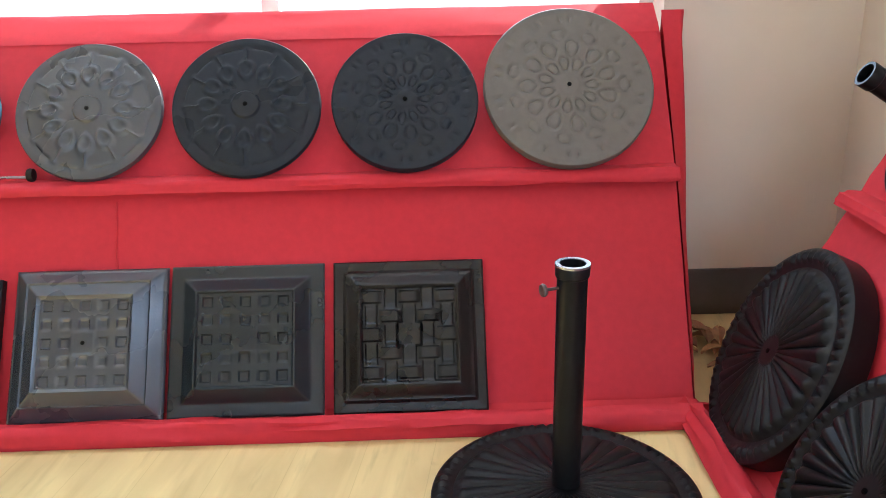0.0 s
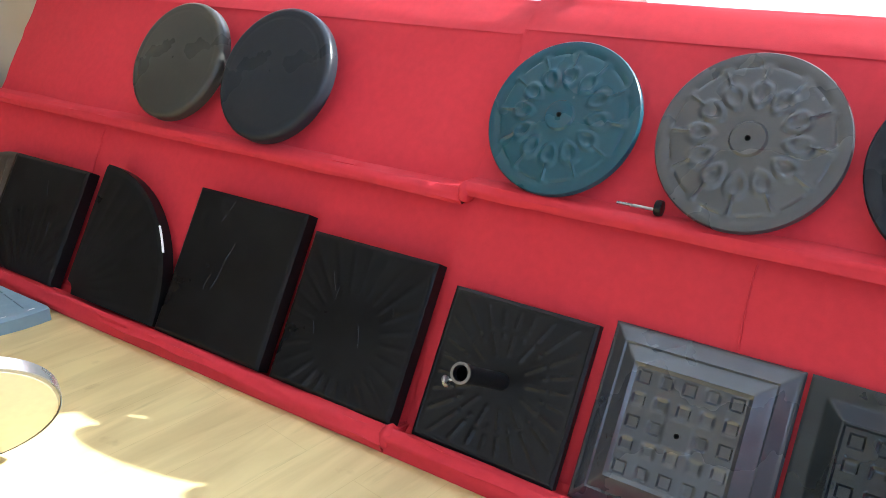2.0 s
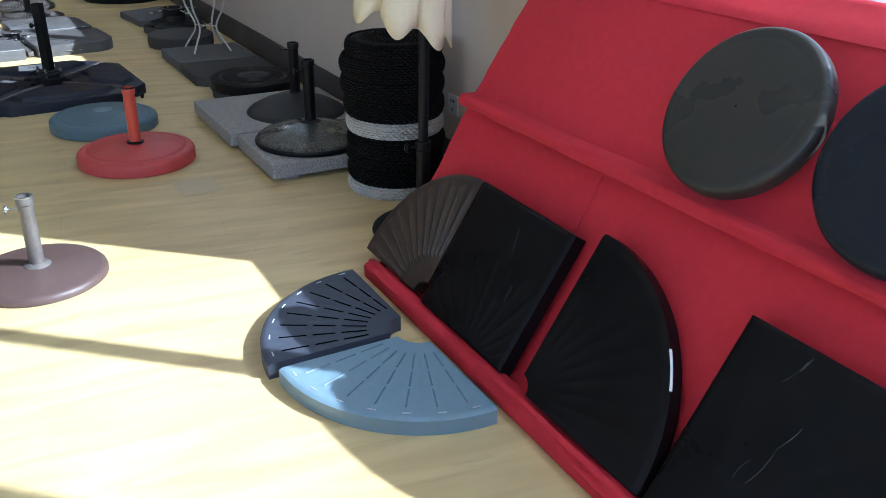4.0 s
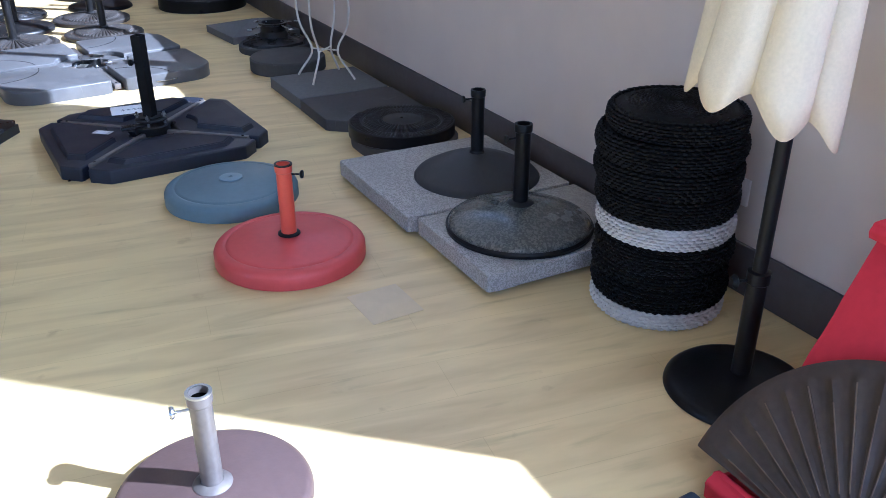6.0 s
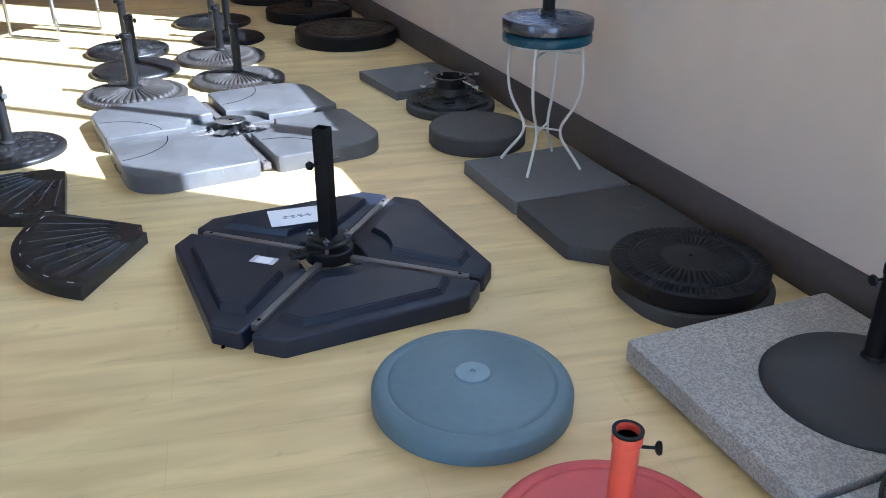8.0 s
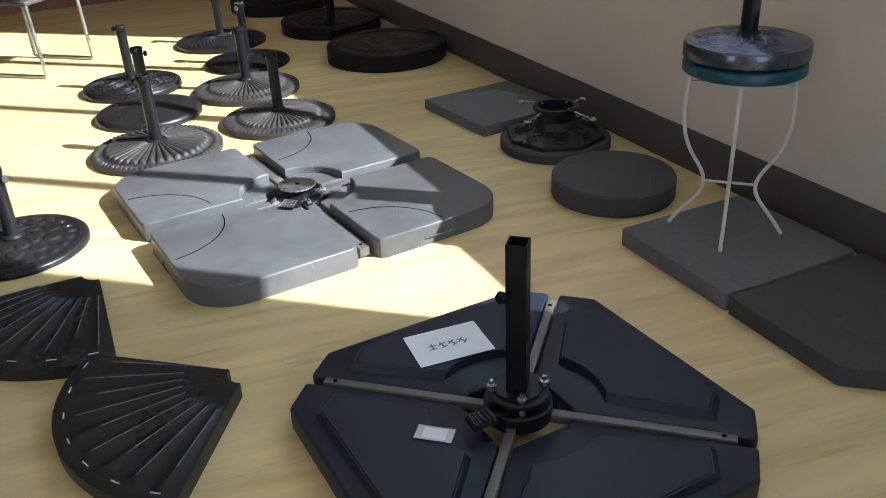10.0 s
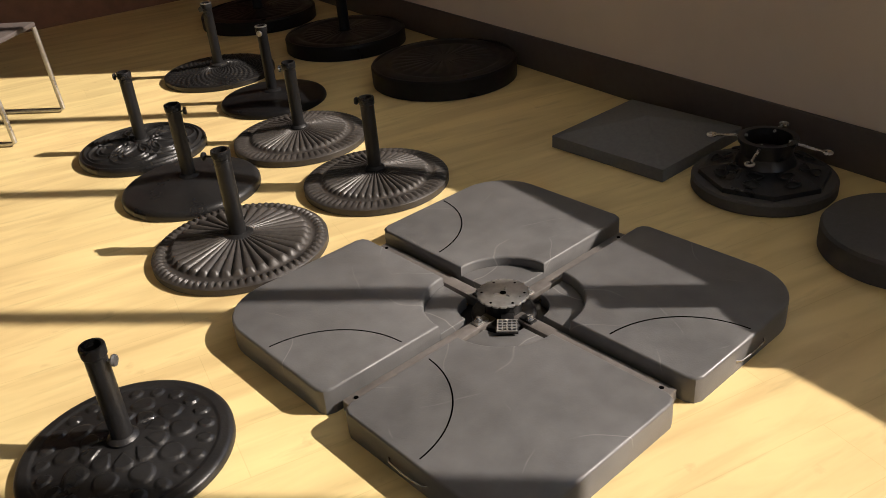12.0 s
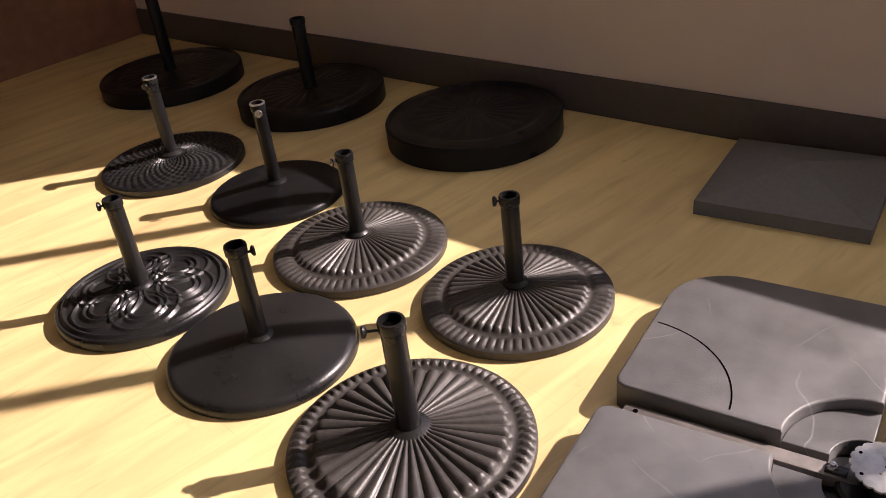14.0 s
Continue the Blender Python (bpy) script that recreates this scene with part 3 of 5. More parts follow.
skirting("baseboard", WEST + 0.03, W - 0.02, SOUTH + 0.001, SOUTH + 0.016)


def window(name, y0, y1, bars, x_in, x_out, wide=()):
    """Frame, mullions, sill and panes in an opening of the wall."""
    xa, xb = (min(x_in, x_out), max(x_in, x_out))
    low = sill_of(y0)
    xm = x_in + (x_out - x_in) * 0.75
    ob = thing(name, pose(0, 0, 0), "white framed window", "window", kind="structure")
    for nm, a, b, c, d in (("frame_side", y0, y0 + 0.05, low, HEAD), ("frame_side", y1 - 0.05, y1, low, HEAD), ("frame_head", y0 + 0.05, y1 - 0.05, HEAD - 0.05, HEAD), ("frame_foot", y0 + 0.05, y1 - 0.05, low, low + 0.035)):
        bm = bmesh.new()
        box(bm, xm - 0.025, xm + 0.025, a, b, c, d, 0.004)
        part(nm, bm, FRAME, ob)
    stops = [y0 + 0.05] + list(bars) + [y1 - 0.05]
    half = [0.0] + [0.07 if y in wide else 0.03 for y in bars] + [0.0]
    for y, w in zip(bars, half[1:]):
        bm = bmesh.new()
        box(bm, xm - 0.024, xm + 0.024, y - w, y + w, low + 0.035, HEAD - 0.05, 0.004)
        part("mullion", bm, FRAME, ob)
    for a, b, wa, wb in zip(stops, stops[1:], half, half[1:]):
        bm = bmesh.new()
        box(bm, xm - 0.003, xm + 0.003, a + wa, b - wb, low + 0.036, HEAD - 0.051)
        p = part("pane", bm, GLASS, ob, smooth=0)
        p.visible_shadow = False
    return ob


window("window_1", *WINDOWS[0], (0.30, 1.273, 2.143), W, E0, (1.273,))
window("window_2", *WINDOWS[1], (7.06, 8.23, 9.37), W, E0)
# The added west windows, each with an area lamp as fill.
for k, (a, b) in enumerate(WEST_FILL_WINDOWS):
    window("window_%d" % (3 + k), a, b, ((a + b) / 2,), WEST, WEST - 0.2)
    window_lamp("window_light", b - a - 0.1, HEAD - SILL - 0.1, look((WEST - 0.22, (a + b) / 2, (SILL + HEAD) / 2), (0, (a + b) / 2, (SILL + HEAD) / 2)), WEST_FILL_POWER * (1.0, 0.42)[k], (0.78, 0.89, 1.0))
for (a, b), power in zip(WINDOWS, EAST_POWER):
    window_lamp("window_light", b - a - 0.1, HEAD - SILL - 0.1, look((E0 + 0.03, (a + b) / 2, (SILL + HEAD) / 2), (0, (a + b) / 2, (SILL + HEAD) / 2 - 0.6)), power * (b - a), (0.80, 0.90, 1.0))

end_window = window("window_5", *SOUTH_WINDOW, (0.6,), -SOUTH, -SOUTH + 0.2)
end_window.matrix_basis = Matrix.Rotation(radians(-90), 4, "Z")
mid_x = sum(SOUTH_WINDOW) / 2
window_lamp("window_light", SOUTH_WINDOW[1] - SOUTH_WINDOW[0] - 0.1, HEAD - SILL - 0.1, look((mid_x, SOUTH - 0.23, (SILL + HEAD) / 2), (mid_x, 0, (SILL + HEAD) / 2)), SOUTH_POWER, (0.78, 0.89, 1.0))

bm = bmesh.new()
bmesh.ops.create_grid(bm, x_segments=1, y_segments=1, size=400)
tagged(part("ground", bm, GROUND, smooth=0, m=Matrix.Translation((0, 0, -0.3))), "pale concrete yard outside the windows", "ground", kind="structure")


# ---------------------------------------------------------------- the red display stands
def ripple(y, k, amount):
    return amount * (noise.noise((y * 2.3, k * 7.1, 0.3)) + 0.5 * noise.noise((y * 7.0, k * 3.3, 4.0)) + 0.10 * noise.noise((y * 19.0, k * 2.0, 8.0)))


def display_stand(m, length, label, top=1.045, back=0.635, drop=0.0, reach=0.718):
    """A stepped stand covered in cloth: it runs along its own +y from 0 to length, its front faces -x, the wall is at x = 0.72."""
    ob = thing("display_stand", m, label, "display stand", "red display stands")
    n = max(40, int(length * 40))
    ys = [length * k / n for k in range(n + 1)]

    def sheet(name, profile, amount, lab=""):
        verts, faces, c = [], [], len(profile)
        for y in ys:
            for k, (x, z) in enumerate(profile):
                end = 0.2 if k in (0, c - 1) else 1.0
                verts.append((x + end * ripple(y + length, k * 0.35, amount), y, max(0.001, z + end * ripple(y + 9, k * 0.35 + 2, amount))))
        for i in range(n):
            for k in range(c - 1):
                faces.append((i * c + k, i * c + k + 1, (i + 1) * c + k + 1, (i + 1) * c + k))
        solid(name, verts, faces, RED, ob, lab, smooth=60)

    def arc(cx, cz, r, a0, a1, k=7):
        return [(cx + r * math.cos(radians(a0 + (a1 - a0) * i / k)), cz + r * math.sin(radians(a0 + (a1 - a0) * i / k))) for i in range(k + 1)]

    sheet("front_lip", [(0.005, 0.0), (0.0, 0.02)] + arc(0.032, 0.03, 0.03, 180, 40) + [(0.085, 0.02), (0.12, 0.045)], 0.010, "rolled red cloth hem on the floor")
    low = [(0.112 + (0.415 - 0.112) * k / 12, 0.04 + (0.60 - drop - 0.04) * k / 12) for k in range(13)]
    sheet("lower_panel", low, 0.006)
    y = length * 0.68
    solid("cloth_crease", *sweep([(0.112 + 0.303 * f + ripple(y + length, 4 * f, 0.006) - 0.001, y + 0.006 * math.sin(9 * f), 0.04 + (0.56 - drop) * f + 0.004) for f in [k / 20 for k in range(10, 20)]], 0.0022, 6), RED, ob)
    sheet("ledge", [(0.42, 0.595 - drop)] + arc(0.395, 0.612 - drop, 0.026, 200, 80, 8) + [(0.44, 0.637 - drop), (0.47, 0.64 - drop)], 0.005, "rolled red cloth ledge")
    high = top - 0.078 if reach > 0.72 else top - 0.008
    up = [(0.435 + (back - 0.435) * k / 10, 0.635 - drop + (high - 0.635 + drop) * k / 10) for k in range(11)]
    sheet("upper_panel", up, 0.005)
    z0 = top - 0.078 if reach > 0.72 else top - 0.02
    band = [(back - 0.006 + (reach - back) * f, z0 - 0.004 + (top - z0) * f ** 0.9) for f in (0.0, 0.12, 0.3, 0.5, 0.7, 0.88, 0.96)]
    sheet("top", band + [(reach - 0.002, top - 0.002), (reach + 0.002, top - 0.05)], 0.0022, "folded red cloth top")
    for y, s in ((0.0, 1), (length, -1)):
        prof = [(0.005, 0.0), (0.035, 0.05), (0.12, 0.034), (0.423, 0.597 - drop), (0.38, 0.612 - drop), (0.40, 0.630 - drop), (0.45, 0.632 - drop), (back - 0.005, high - 0.004), (reach - 0.004, top - 0.016), (reach - 0.004, 0.0)]
        side = [(x, y, z) for x, z in prof] + [(x, y + s * 0.01, z) for x, z in prof]
        c = len(prof)
        solid("side_cloth", side, [tuple(range(c)), tuple(range(2 * c - 1, c - 1, -1))] + [(k, (k + 1) % c, (k + 1) % c + c, k + c) for k in range(c)], RED, ob, smooth=20)
    return ob


def side_drape(ob, top):
    """Loose cloth that hangs in folds over the open end of a stand."""
    verts, faces, rows, cols = [], [], 40, 36
    for i in range(rows + 1):
        z = 0.02 + (top - 0.03) * i / rows
        x0 = 0.10 + 0.54 * (z - 0.03) if z < 0.6 else 0.43 + 0.60 * (z - 0.63)
        for k in range(cols + 1):
            s = k / cols
            out = 0.075 * math.sin(math.pi * min(1.0, 0.08 + 0.92 * s)) * (0.45 + 0.55 * z / top) + 0.012 * math.sin(17 * s + 4 * z) * s + 0.012 * noise.noise((5 * s, 3 * z, 1.7))
            verts.append((x0 + 0.004 + (0.714 - x0) * s, -0.004 - max(0.0, out) * min(1.0, 6 * s), z))
    for i in range(rows):
        for k in range(cols):
            faces.append((i * (cols + 1) + k, i * (cols + 1) + k + 1, (i + 1) * (cols + 1) + k + 1, (i + 1) * (cols + 1) + k))
    solid("side_drape", verts, faces, RED, ob, "loose folded red cloth", smooth=60)


first_stand = display_stand(pose(2.75, -0.93, 0), 2.386, "red cloth-covered stepped display stand below the window", 1.08, 0.685, 0.0, 0.78)
side_drape(first_stand, 1.07)
display_stand(pose(2.75, 1.459, 0), 2.331, "red cloth-covered stepped display stand beside the wicker stack", 1.065, 0.685, 0.024, 0.78)
for name, x, zz, r in (("ledge_gather", 0.392, 0.606, 0.03), ("hem_gather", 0.034, 0.034, 0.034)):
    ball = [(r * math.sin(math.pi * k / 10), -r * math.cos(math.pi * k / 10)) for k in range(11)]
    verts, faces = lathe([(0, ball[0][1])] + ball[1:-1] + [(0, ball[-1][1])], 24)
    verts = [(vx * (1 + 0.25 * noise.noise((vx * 60, vy * 60, vz * 60))), vy * 0.75, vz) for vx, vy, vz in verts]
    solid(name, verts, faces, RED, first_stand, "gathered red cloth", smooth=70, m=Matrix.Translation((x, 2.387, zz)))
display_stand(pose(-0.60, -0.87, 0, 0, 0, -90), 3.43, "red cloth-covered stepped display stand along the end wall")

AX_LOW = Vector((0.527, 0, 0.85)).normalized()
AX_UP = Vector((0.53, 0, 0.848)).normalized()


def leaning(at, axis):
    """A pose on a slope of the stand: own x to the south, own y up the slope, own z out of it."""
    right = Vector((0, -1, 0))
    out = right.cross(axis)
    return Matrix.Translation(at) @ Matrix((right, axis, out)).transposed().to_4x4()


def on_low(y, up, out=0.0):
    return leaning(Vector((2.827, y, 0.04)) + AX_LOW * up + Vector((-0.85, 0, 0.527)) * out, AX_LOW)


def on_up(y, up, out=0.0):
    return leaning(Vector((3.15, y, 0.648)) + AX_UP * up + Vector((-0.848, 0, 0.53)) * out, AX_UP)


# ---------------------------------------------------------------- plates and discs on the stands
def stepped_tile(steps, weave, depth=0.03):
    """A square cover with mitred bevels and a woven field; steps are (distance from the middle, height) pairs, outside first."""
    d = np.array([s[0] for s in steps][::-1])
    hgt = np.array([s[1] for s in steps][::-1])

    def z(u, v):
        q = np.maximum(np.abs(u), np.abs(v))
        out = np.interp(q, d, hgt)
        field = d[0]
        return out - weave(u / field, v / field) * (q < field * 0.985)
    return z


def lattice(u, v):
    n = 5
    cu, cv = (u + 1) * n / 2 % 1 - 0.5, (v + 1) * n / 2 % 1 - 0.5
    q = np.maximum(np.abs(cu), np.abs(cv))
    mid = (np.abs(u) < 0.26) & (np.abs(v) < 0.26)
    return 0.003 + 0.005 * np.clip((0.29 - q) / 0.06, 0, 1) * ~mid - 0.0025 * mid


def basket(u, v):
    """Flat strips that pass over and under each other."""
    n = 5
    p, q = (u + 1) * n / 2, (v + 1) * n / 2
    i, j = np.floor(p), np.floor(q)
    cu, cv = p % 1 - 0.5, q % 1 - 0.5
    across = (0.004 + 0.003 * np.tanh(3 * np.cos(np.pi * (p - 0.5)) * (-1.0) ** j)) * (np.abs(cv) < 0.30)
    along = (0.004 - 0.003 * np.tanh(3 * np.cos(np.pi * (q - 0.5)) * (-1.0) ** i)) * (np.abs(cu) < 0.30)
    mid = (np.abs(u) < 0.24) & (np.abs(v) < 0.24)
    return 0.009 - np.where(mid, 0.008, np.maximum(across, along))


def starburst(n=26, thick=0.03, amp=0.004):
    """Thin raised rays, long and short by turns, that leave a plain round middle."""
    def z(u, v):
        r, a = np.hypot(u, v), np.arctan2(v, u)
        q = np.maximum(np.abs(u), np.abs(v))
        step = 2 * np.pi / n
        k = np.floor(a / step)
        d = ((a % step) - step / 2) * r
        start = 0.30 + 0.22 * (k % 2)
        ray = np.exp(-(d / 0.022) ** 2) * np.clip((r - start) / 0.05, 0, 1) * np.clip((0.90 - q) / 0.04, 0, 1) * (np.abs(r - 0.64) > 0.025)
        out = thick - 0.006 * np.clip((q - 0.96) / 0.04, 0, 1) - 0.002 * np.exp(-((q - 0.93) / 0.012) ** 2)
        return out + amp * ray
    return z


def wrapped_plate(n, thick, seed, apex):
    """A square weight in black film: fan ribs pressed through, with creases of the film."""
    def z(u, v):
        r, a = np.hypot(u - apex[0], v - apex[1]), np.arctan2(v - apex[1], u - apex[0])
        q = np.maximum(np.abs(u), np.abs(v))
        ray = np.abs(np.sin(a * n / 2 + seed)) ** 8 * np.clip((r - 0.5) / 0.1, 0, 1) * np.clip((1.6 - r) / 0.1, 0, 1)
        return thick - 0.008 * np.clip((q - 0.94) / 0.06, 0, 1) ** 2 + 0.0018 * ray
    return z


def film_creases(ob, w, h, thick, seed, n=5):
    """Short raised creases of the shrunk film, coloured paler for their sheen."""
    rng = random.Random(seed)
    for k in range(n):
        x, y, a, s = rng.uniform(-0.3, 0.3) * w, rng.uniform(-0.1, 0.4) * h, rng.uniform(60, 125), rng.uniform(0.018, 0.045)
        bend = rng.uniform(-0.006, 0.006)
        pts = [(x + s * t * math.cos(radians(a)) + bend * t * t, y + s * t * math.sin(radians(a)), thick + 0.0002 - 0.0018 * t * t) for t in (-1, -0.6, -0.2, 0.2, 0.6, 1)]
        solid("film_crease", *sweep(pts, 0.0016, 6), FILM, ob, "glossy film crease")


def plate_on_stand(name, m, w, h, relief, mat, label, hole=True, top=0.03):
    ob = thing(name, m, label, "parasol base", "parasol bases on the stands")
    solid("plate", *square_relief(w, h, relief), mat, ob, smooth=30)
    if hole:
        solid("centre_hole", *lathe([(0.006, 0), (0.006, 0.003), (0, 0.003)], 12), HOLE, ob, m=Matrix.Translation((0, 0, top)))
    return ob


TWO_STEP = [(1.0, 0.006), (0.985, 0.011), (0.96, 0.012), (0.81, 0.036), (0.80, 0.032), (0.785, 0.033), (0.62, 0.058), (0.605, 0.054)]
ONE_STEP = [(1.0, 0.010), (0.985, 0.013), (0.82, 0.016), (0.63, 0.050), (0.61, 0.046)]
MOULDED = [(1.0, 0.010), (0.985, 0.014), (0.86, 0.016), (0.84, 0.024), (0.80, 0.026), (0.65, 0.050), (0.62, 0.046)]
plate_on_stand("square_umbrella_base", on_low(-0.138, 0.2125), 0.425, 0.425, stepped_tile(MOULDED, basket), RUST, "square black base with basket weave, on red cloth", top=0.041)
plate_on_stand("square_umbrella_base", on_low(0.315, 0.2125), 0.43, 0.425, stepped_tile(ONE_STEP, lattice), GREEN, "square dark green lattice-patterned base on red cloth", top=0.041)
plate_on_stand("square_umbrella_base", on_low(0.753, 0.2125), 0.425, 0.425, stepped_tile(TWO_STEP, lattice), GREY, "square grey lattice-patterned base on red cloth", top=0.051)
star = plate_on_stand("square_umbrella_base", on_low(1.20, 0.20), 0.405, 0.40, starburst(), BLACK, "square black sunburst base with tube, on red cloth", hole=False)
tube(star, 0.028, 0.245, 0.022, BLACK, 3.7, 0.21, 0.0, DULLBAR, SATIN)
film_creases(plate_on_stand("square_umbrella_base", on_low(1.68, 0.22), 0.435, 0.44, wrapped_plate(26, 0.05, 0.4, (0, -0.2)), WRAP, "square black weight in wrinkled film, on red cloth", hole=False), 0.435, 0.44, 0.05, 3)
film_creases(plate_on_stand("square_umbrella_base", on_low(2.175, 0.24), 0.465, 0.48, wrapped_plate(10, 0.05, 1.7, (-0.9, 1.2)), WRAP, "large square black weight in film, on red cloth", hole=False), 0.465, 0.48, 0.05, 8)


def sector_ribs(thick, r1, n, amp=0.005, slots=False, edge=0.012):
    def z(r, a):
        t = (a - a.min()) / (a.max() - a.min())
        ray = np.abs(np.sin(t * np.pi * n)) ** 5
        zone = np.clip((r - 0.30 * r1) / 0.02, 0, 1) * np.clip((0.93 * r1 - r) / 0.015, 0, 1)
        steps = 0.5 + 0.5 * np.sign(np.sin(r / r1 * 22))
        out = thick + (-amp if slots else amp) * ray * zone * (steps if slots else 1)
        return out - 0.006 * np.clip((r - 0.97 * r1) / (0.03 * r1), 0, 1) ** 2
    return z


def sector_plate(m, r0, r1, a0, a1, relief, mat, label, dashes=0, group="quarter weights", slots=0, slot_mat=None, worn=0, top=0.0, rib_line_mat=WORN):
    ob = thing("quarter_parasol_weight", m, label, "parasol weight", group)
    solid("plate", *sector_relief(r0, r1, a0, a1, relief), mat, ob, smooth=30)
    for k in range(dashes):
        a = a0 + (a1 - a0) * (k + 0.5) / dashes
        pts = [(0.94 * r1 * math.cos(radians(a + s)), 0.94 * r1 * math.sin(radians(a + s)), float(relief(np.array([[0.94 * r1]]), np.radians(np.array([[a + s]])) * np.ones((1, 1)) + np.array([[0.0, 1e-9]]))[0, 0])) for s in (-1.6, -0.8, 0, 0.8, 1.6)]
        solid("edge_slot", *sweep(pts, 0.0022, 6), TAPE, ob, "pale worn edge slot")
    # Pale rib lines: worn paint edges, and highlights carried by the colour.
    for k in range(worn):
        a = radians(a0 + (a1 - a0) * (k + 0.5) / worn)
        solid("rib_edge", *sweep([(r1 * f * math.cos(a), r1 * f * math.sin(a), top) for f in (0.34, 0.5, 0.66, 0.78 + 0.1 * (k % 2))], 0.0017, 6), rib_line_mat, ob, "paler worn rib edge")
    # Rods laid on the top, coloured darker for the shade in the slots.
    for k in range(slots):
        a = radians(a0 + (a1 - a0) * (k + 0.7) / (slots + 0.4))
        for f0, f1 in ((0.30, 0.47), (0.51, 0.66), (0.70, 0.88)):
            pts = [(r1 * f * math.cos(a), r1 * f * math.sin(a), 0.0500) for f in (f0, (f0 + f1) / 2, f1)]
            solid("slot", *sweep(pts, 0.0026, 6), slot_mat or HOLE, ob, "dark moulded slot")
    return ob


third = sector_plate(on_low(2.89, 0.005), 0.04, 0.47, 0, 90, sector_ribs(0.05, 0.47, 9, 0.0012), WRAP, "black quarter-round weight in film, on red cloth")
solid("white_edge_tape", *sweep([(0.469 * math.cos(radians(a)), 0.469 * math.sin(radians(a)), 0.042) for a in range(30, 45, 3)], 0.004, 8), PAPER, third, "white edge tape")
film_creases(plate_on_stand("square_umbrella_base", on_low(3.21, 0.215), 0.46, 0.43, wrapped_plate(30, 0.05, 0.2, (0.3, -1.3)), WRAP, "black fan-ribbed weight in film, on red cloth", hole=False), 0.46, 0.43, 0.05, 5)
sector_plate(on_low(3.455, 0.01), 0.05, 0.42, 90, 180, sector_ribs(0.04, 0.42, 11, 0.008), BROWNFAN, "bronze-brown fan-ribbed quarter weight on red cloth", worn=11, top=0.0475, rib_line_mat=TAN)
sector_plate(pose(2.70, 3.33, 0), 0.07, 0.45, 90, 180, sector_ribs(0.05, 0.45, 9, 0.0015, True), SLATE, "slate grey slotted quarter weight beside the red stand", 7, slots=8)
sector_plate(pose(2.71, 3.30, 0), 0.07, 0.44, 180, 270, sector_ribs(0.05, 0.44, 9, 0.0015, True), PALEBLUE, "pale blue slotted quarter weight beside the red stand", 7, slots=7, slot_mat=BLUE)
sector_plate(pose(1.54, 7.41, 0), 0.05, 0.49, 141, 238, sector_ribs(0.045, 0.49, 9, 0.009), IRON, "black fan-ribbed quarter weight on the floor", 7, worn=9, top=0.0535)
sector_plate(pose(1.23, 8.21, 0), 0.05, 0.54, 181, 270, sector_ribs(0.045, 0.54, 10, 0.009), IRON, "black fan-ribbed quarter weight on the floor", 7, worn=10, top=0.0535)

for y, up, r, mat, label in ((1.236, 0.190, 0.205, TEAL, "teal round base with flower relief, leaning on red cloth"), (0.774, 0.198, 0.212, GREY, "grey round base with flower relief, leaning on red cloth"), (0.320, 0.200, 0.216, DARKGREY, "charcoal round base with flower relief, leaning on red cloth")):
    base("umbrella_base", on_up(y, up), r, floral(), mat, label, group="round bases on the stands")
base("umbrella_base", on_up(-0.141, 0.203), 0.214, rosette(0.03, 0.034, 0.004), DARKGREY, "charcoal rosette-patterned round base leaning on red cloth", group="round bases on the stands")
base("umbrella_base", on_up(-0.622, 0.236), 0.250, rosette(), TAUPE, "taupe rosette-patterned round base leaning on red cloth", group="round bases on the stands")
base("umbrella_base", on_up(2.228, 0.190), 0.221, smooth_dome(0.045, 0.055, 0.001), DARKGREY, "smooth blue-black round base, leaning on red cloth", group="round bases on the stands", hole=0.0025)
base("umbrella_base", on_up(2.685, 0.19), 0.211, smooth_dome(0.045, 0.055, 0.001), OLIVE, "smooth olive-grey round base, leaning on red cloth", group="round bases on the stands", hole=0.0025)

clip_ob = thing("clamp_screw", pose(2.75 + 0.41, 0.99, 0.652), "black winged clamp screw lying on the ledge", "screw")
solid("bolt", *sweep([(0, -0.05, 0), (0, 0.05, 0)], 0.004, 8), SATIN, clip_ob)
solid("grip", *lathe([(0, -0.01), (0.018, -0.008), (0.02, 0), (0.018, 0.008), (0, 0.01)], 12), BLACK, clip_ob, m=pose(0, -0.055, 0.006, 90, 0, 0))


def south_low(x, up, out=0.0):
    """On the lower slope of the stand by the end wall."""
    return Matrix.Translation((0, -0.87, 0)) @ Matrix.Rotation(radians(-90), 4, "Z") @ Matrix.Translation((-2.75, 0, 0)) @ on_low(x, up, out)


def south_up(x, up, out=0.0):
    return Matrix.Translation((0, -0.87, 0)) @ Matrix.Rotation(radians(-90), 4, "Z") @ Matrix.Translation((-2.75, 0, 0)) @ on_up(x, up, out)


def facing_north(hub, tilt, yaw, thick):
    """A pose for a disc that leans back to the south: its front middle is at hub."""
    t, w = radians(tilt), radians(yaw)
    right = Vector((-math.cos(w), -math.sin(w), 0))
    up = Vector((math.sin(w) * math.cos(t), -math.cos(w) * math.cos(t), math.sin(t)))
    out = right.cross(up)
    return Matrix.Translation(Vector(hub) - out * thick) @ Matrix((right, up, out)).transposed().to_4x4()


base("umbrella_base", facing_north((2.65, -1.03, 0.283), 65, -4, 0.085), 0.285, fan(34, 0.78, 0.07, 0.085, 0.014, 60), BLACK, "large black fluted round base leaning on red cloth", group="round bases on the stands")
base("umbrella_base", south_low(2.09, 0.215, 0.02), 0.255, fan(34, 0.78, 0.05, 0.065, 0.014, 60), BLACK, "black fluted round base leaning on the red stand", group="round bases on the stands")
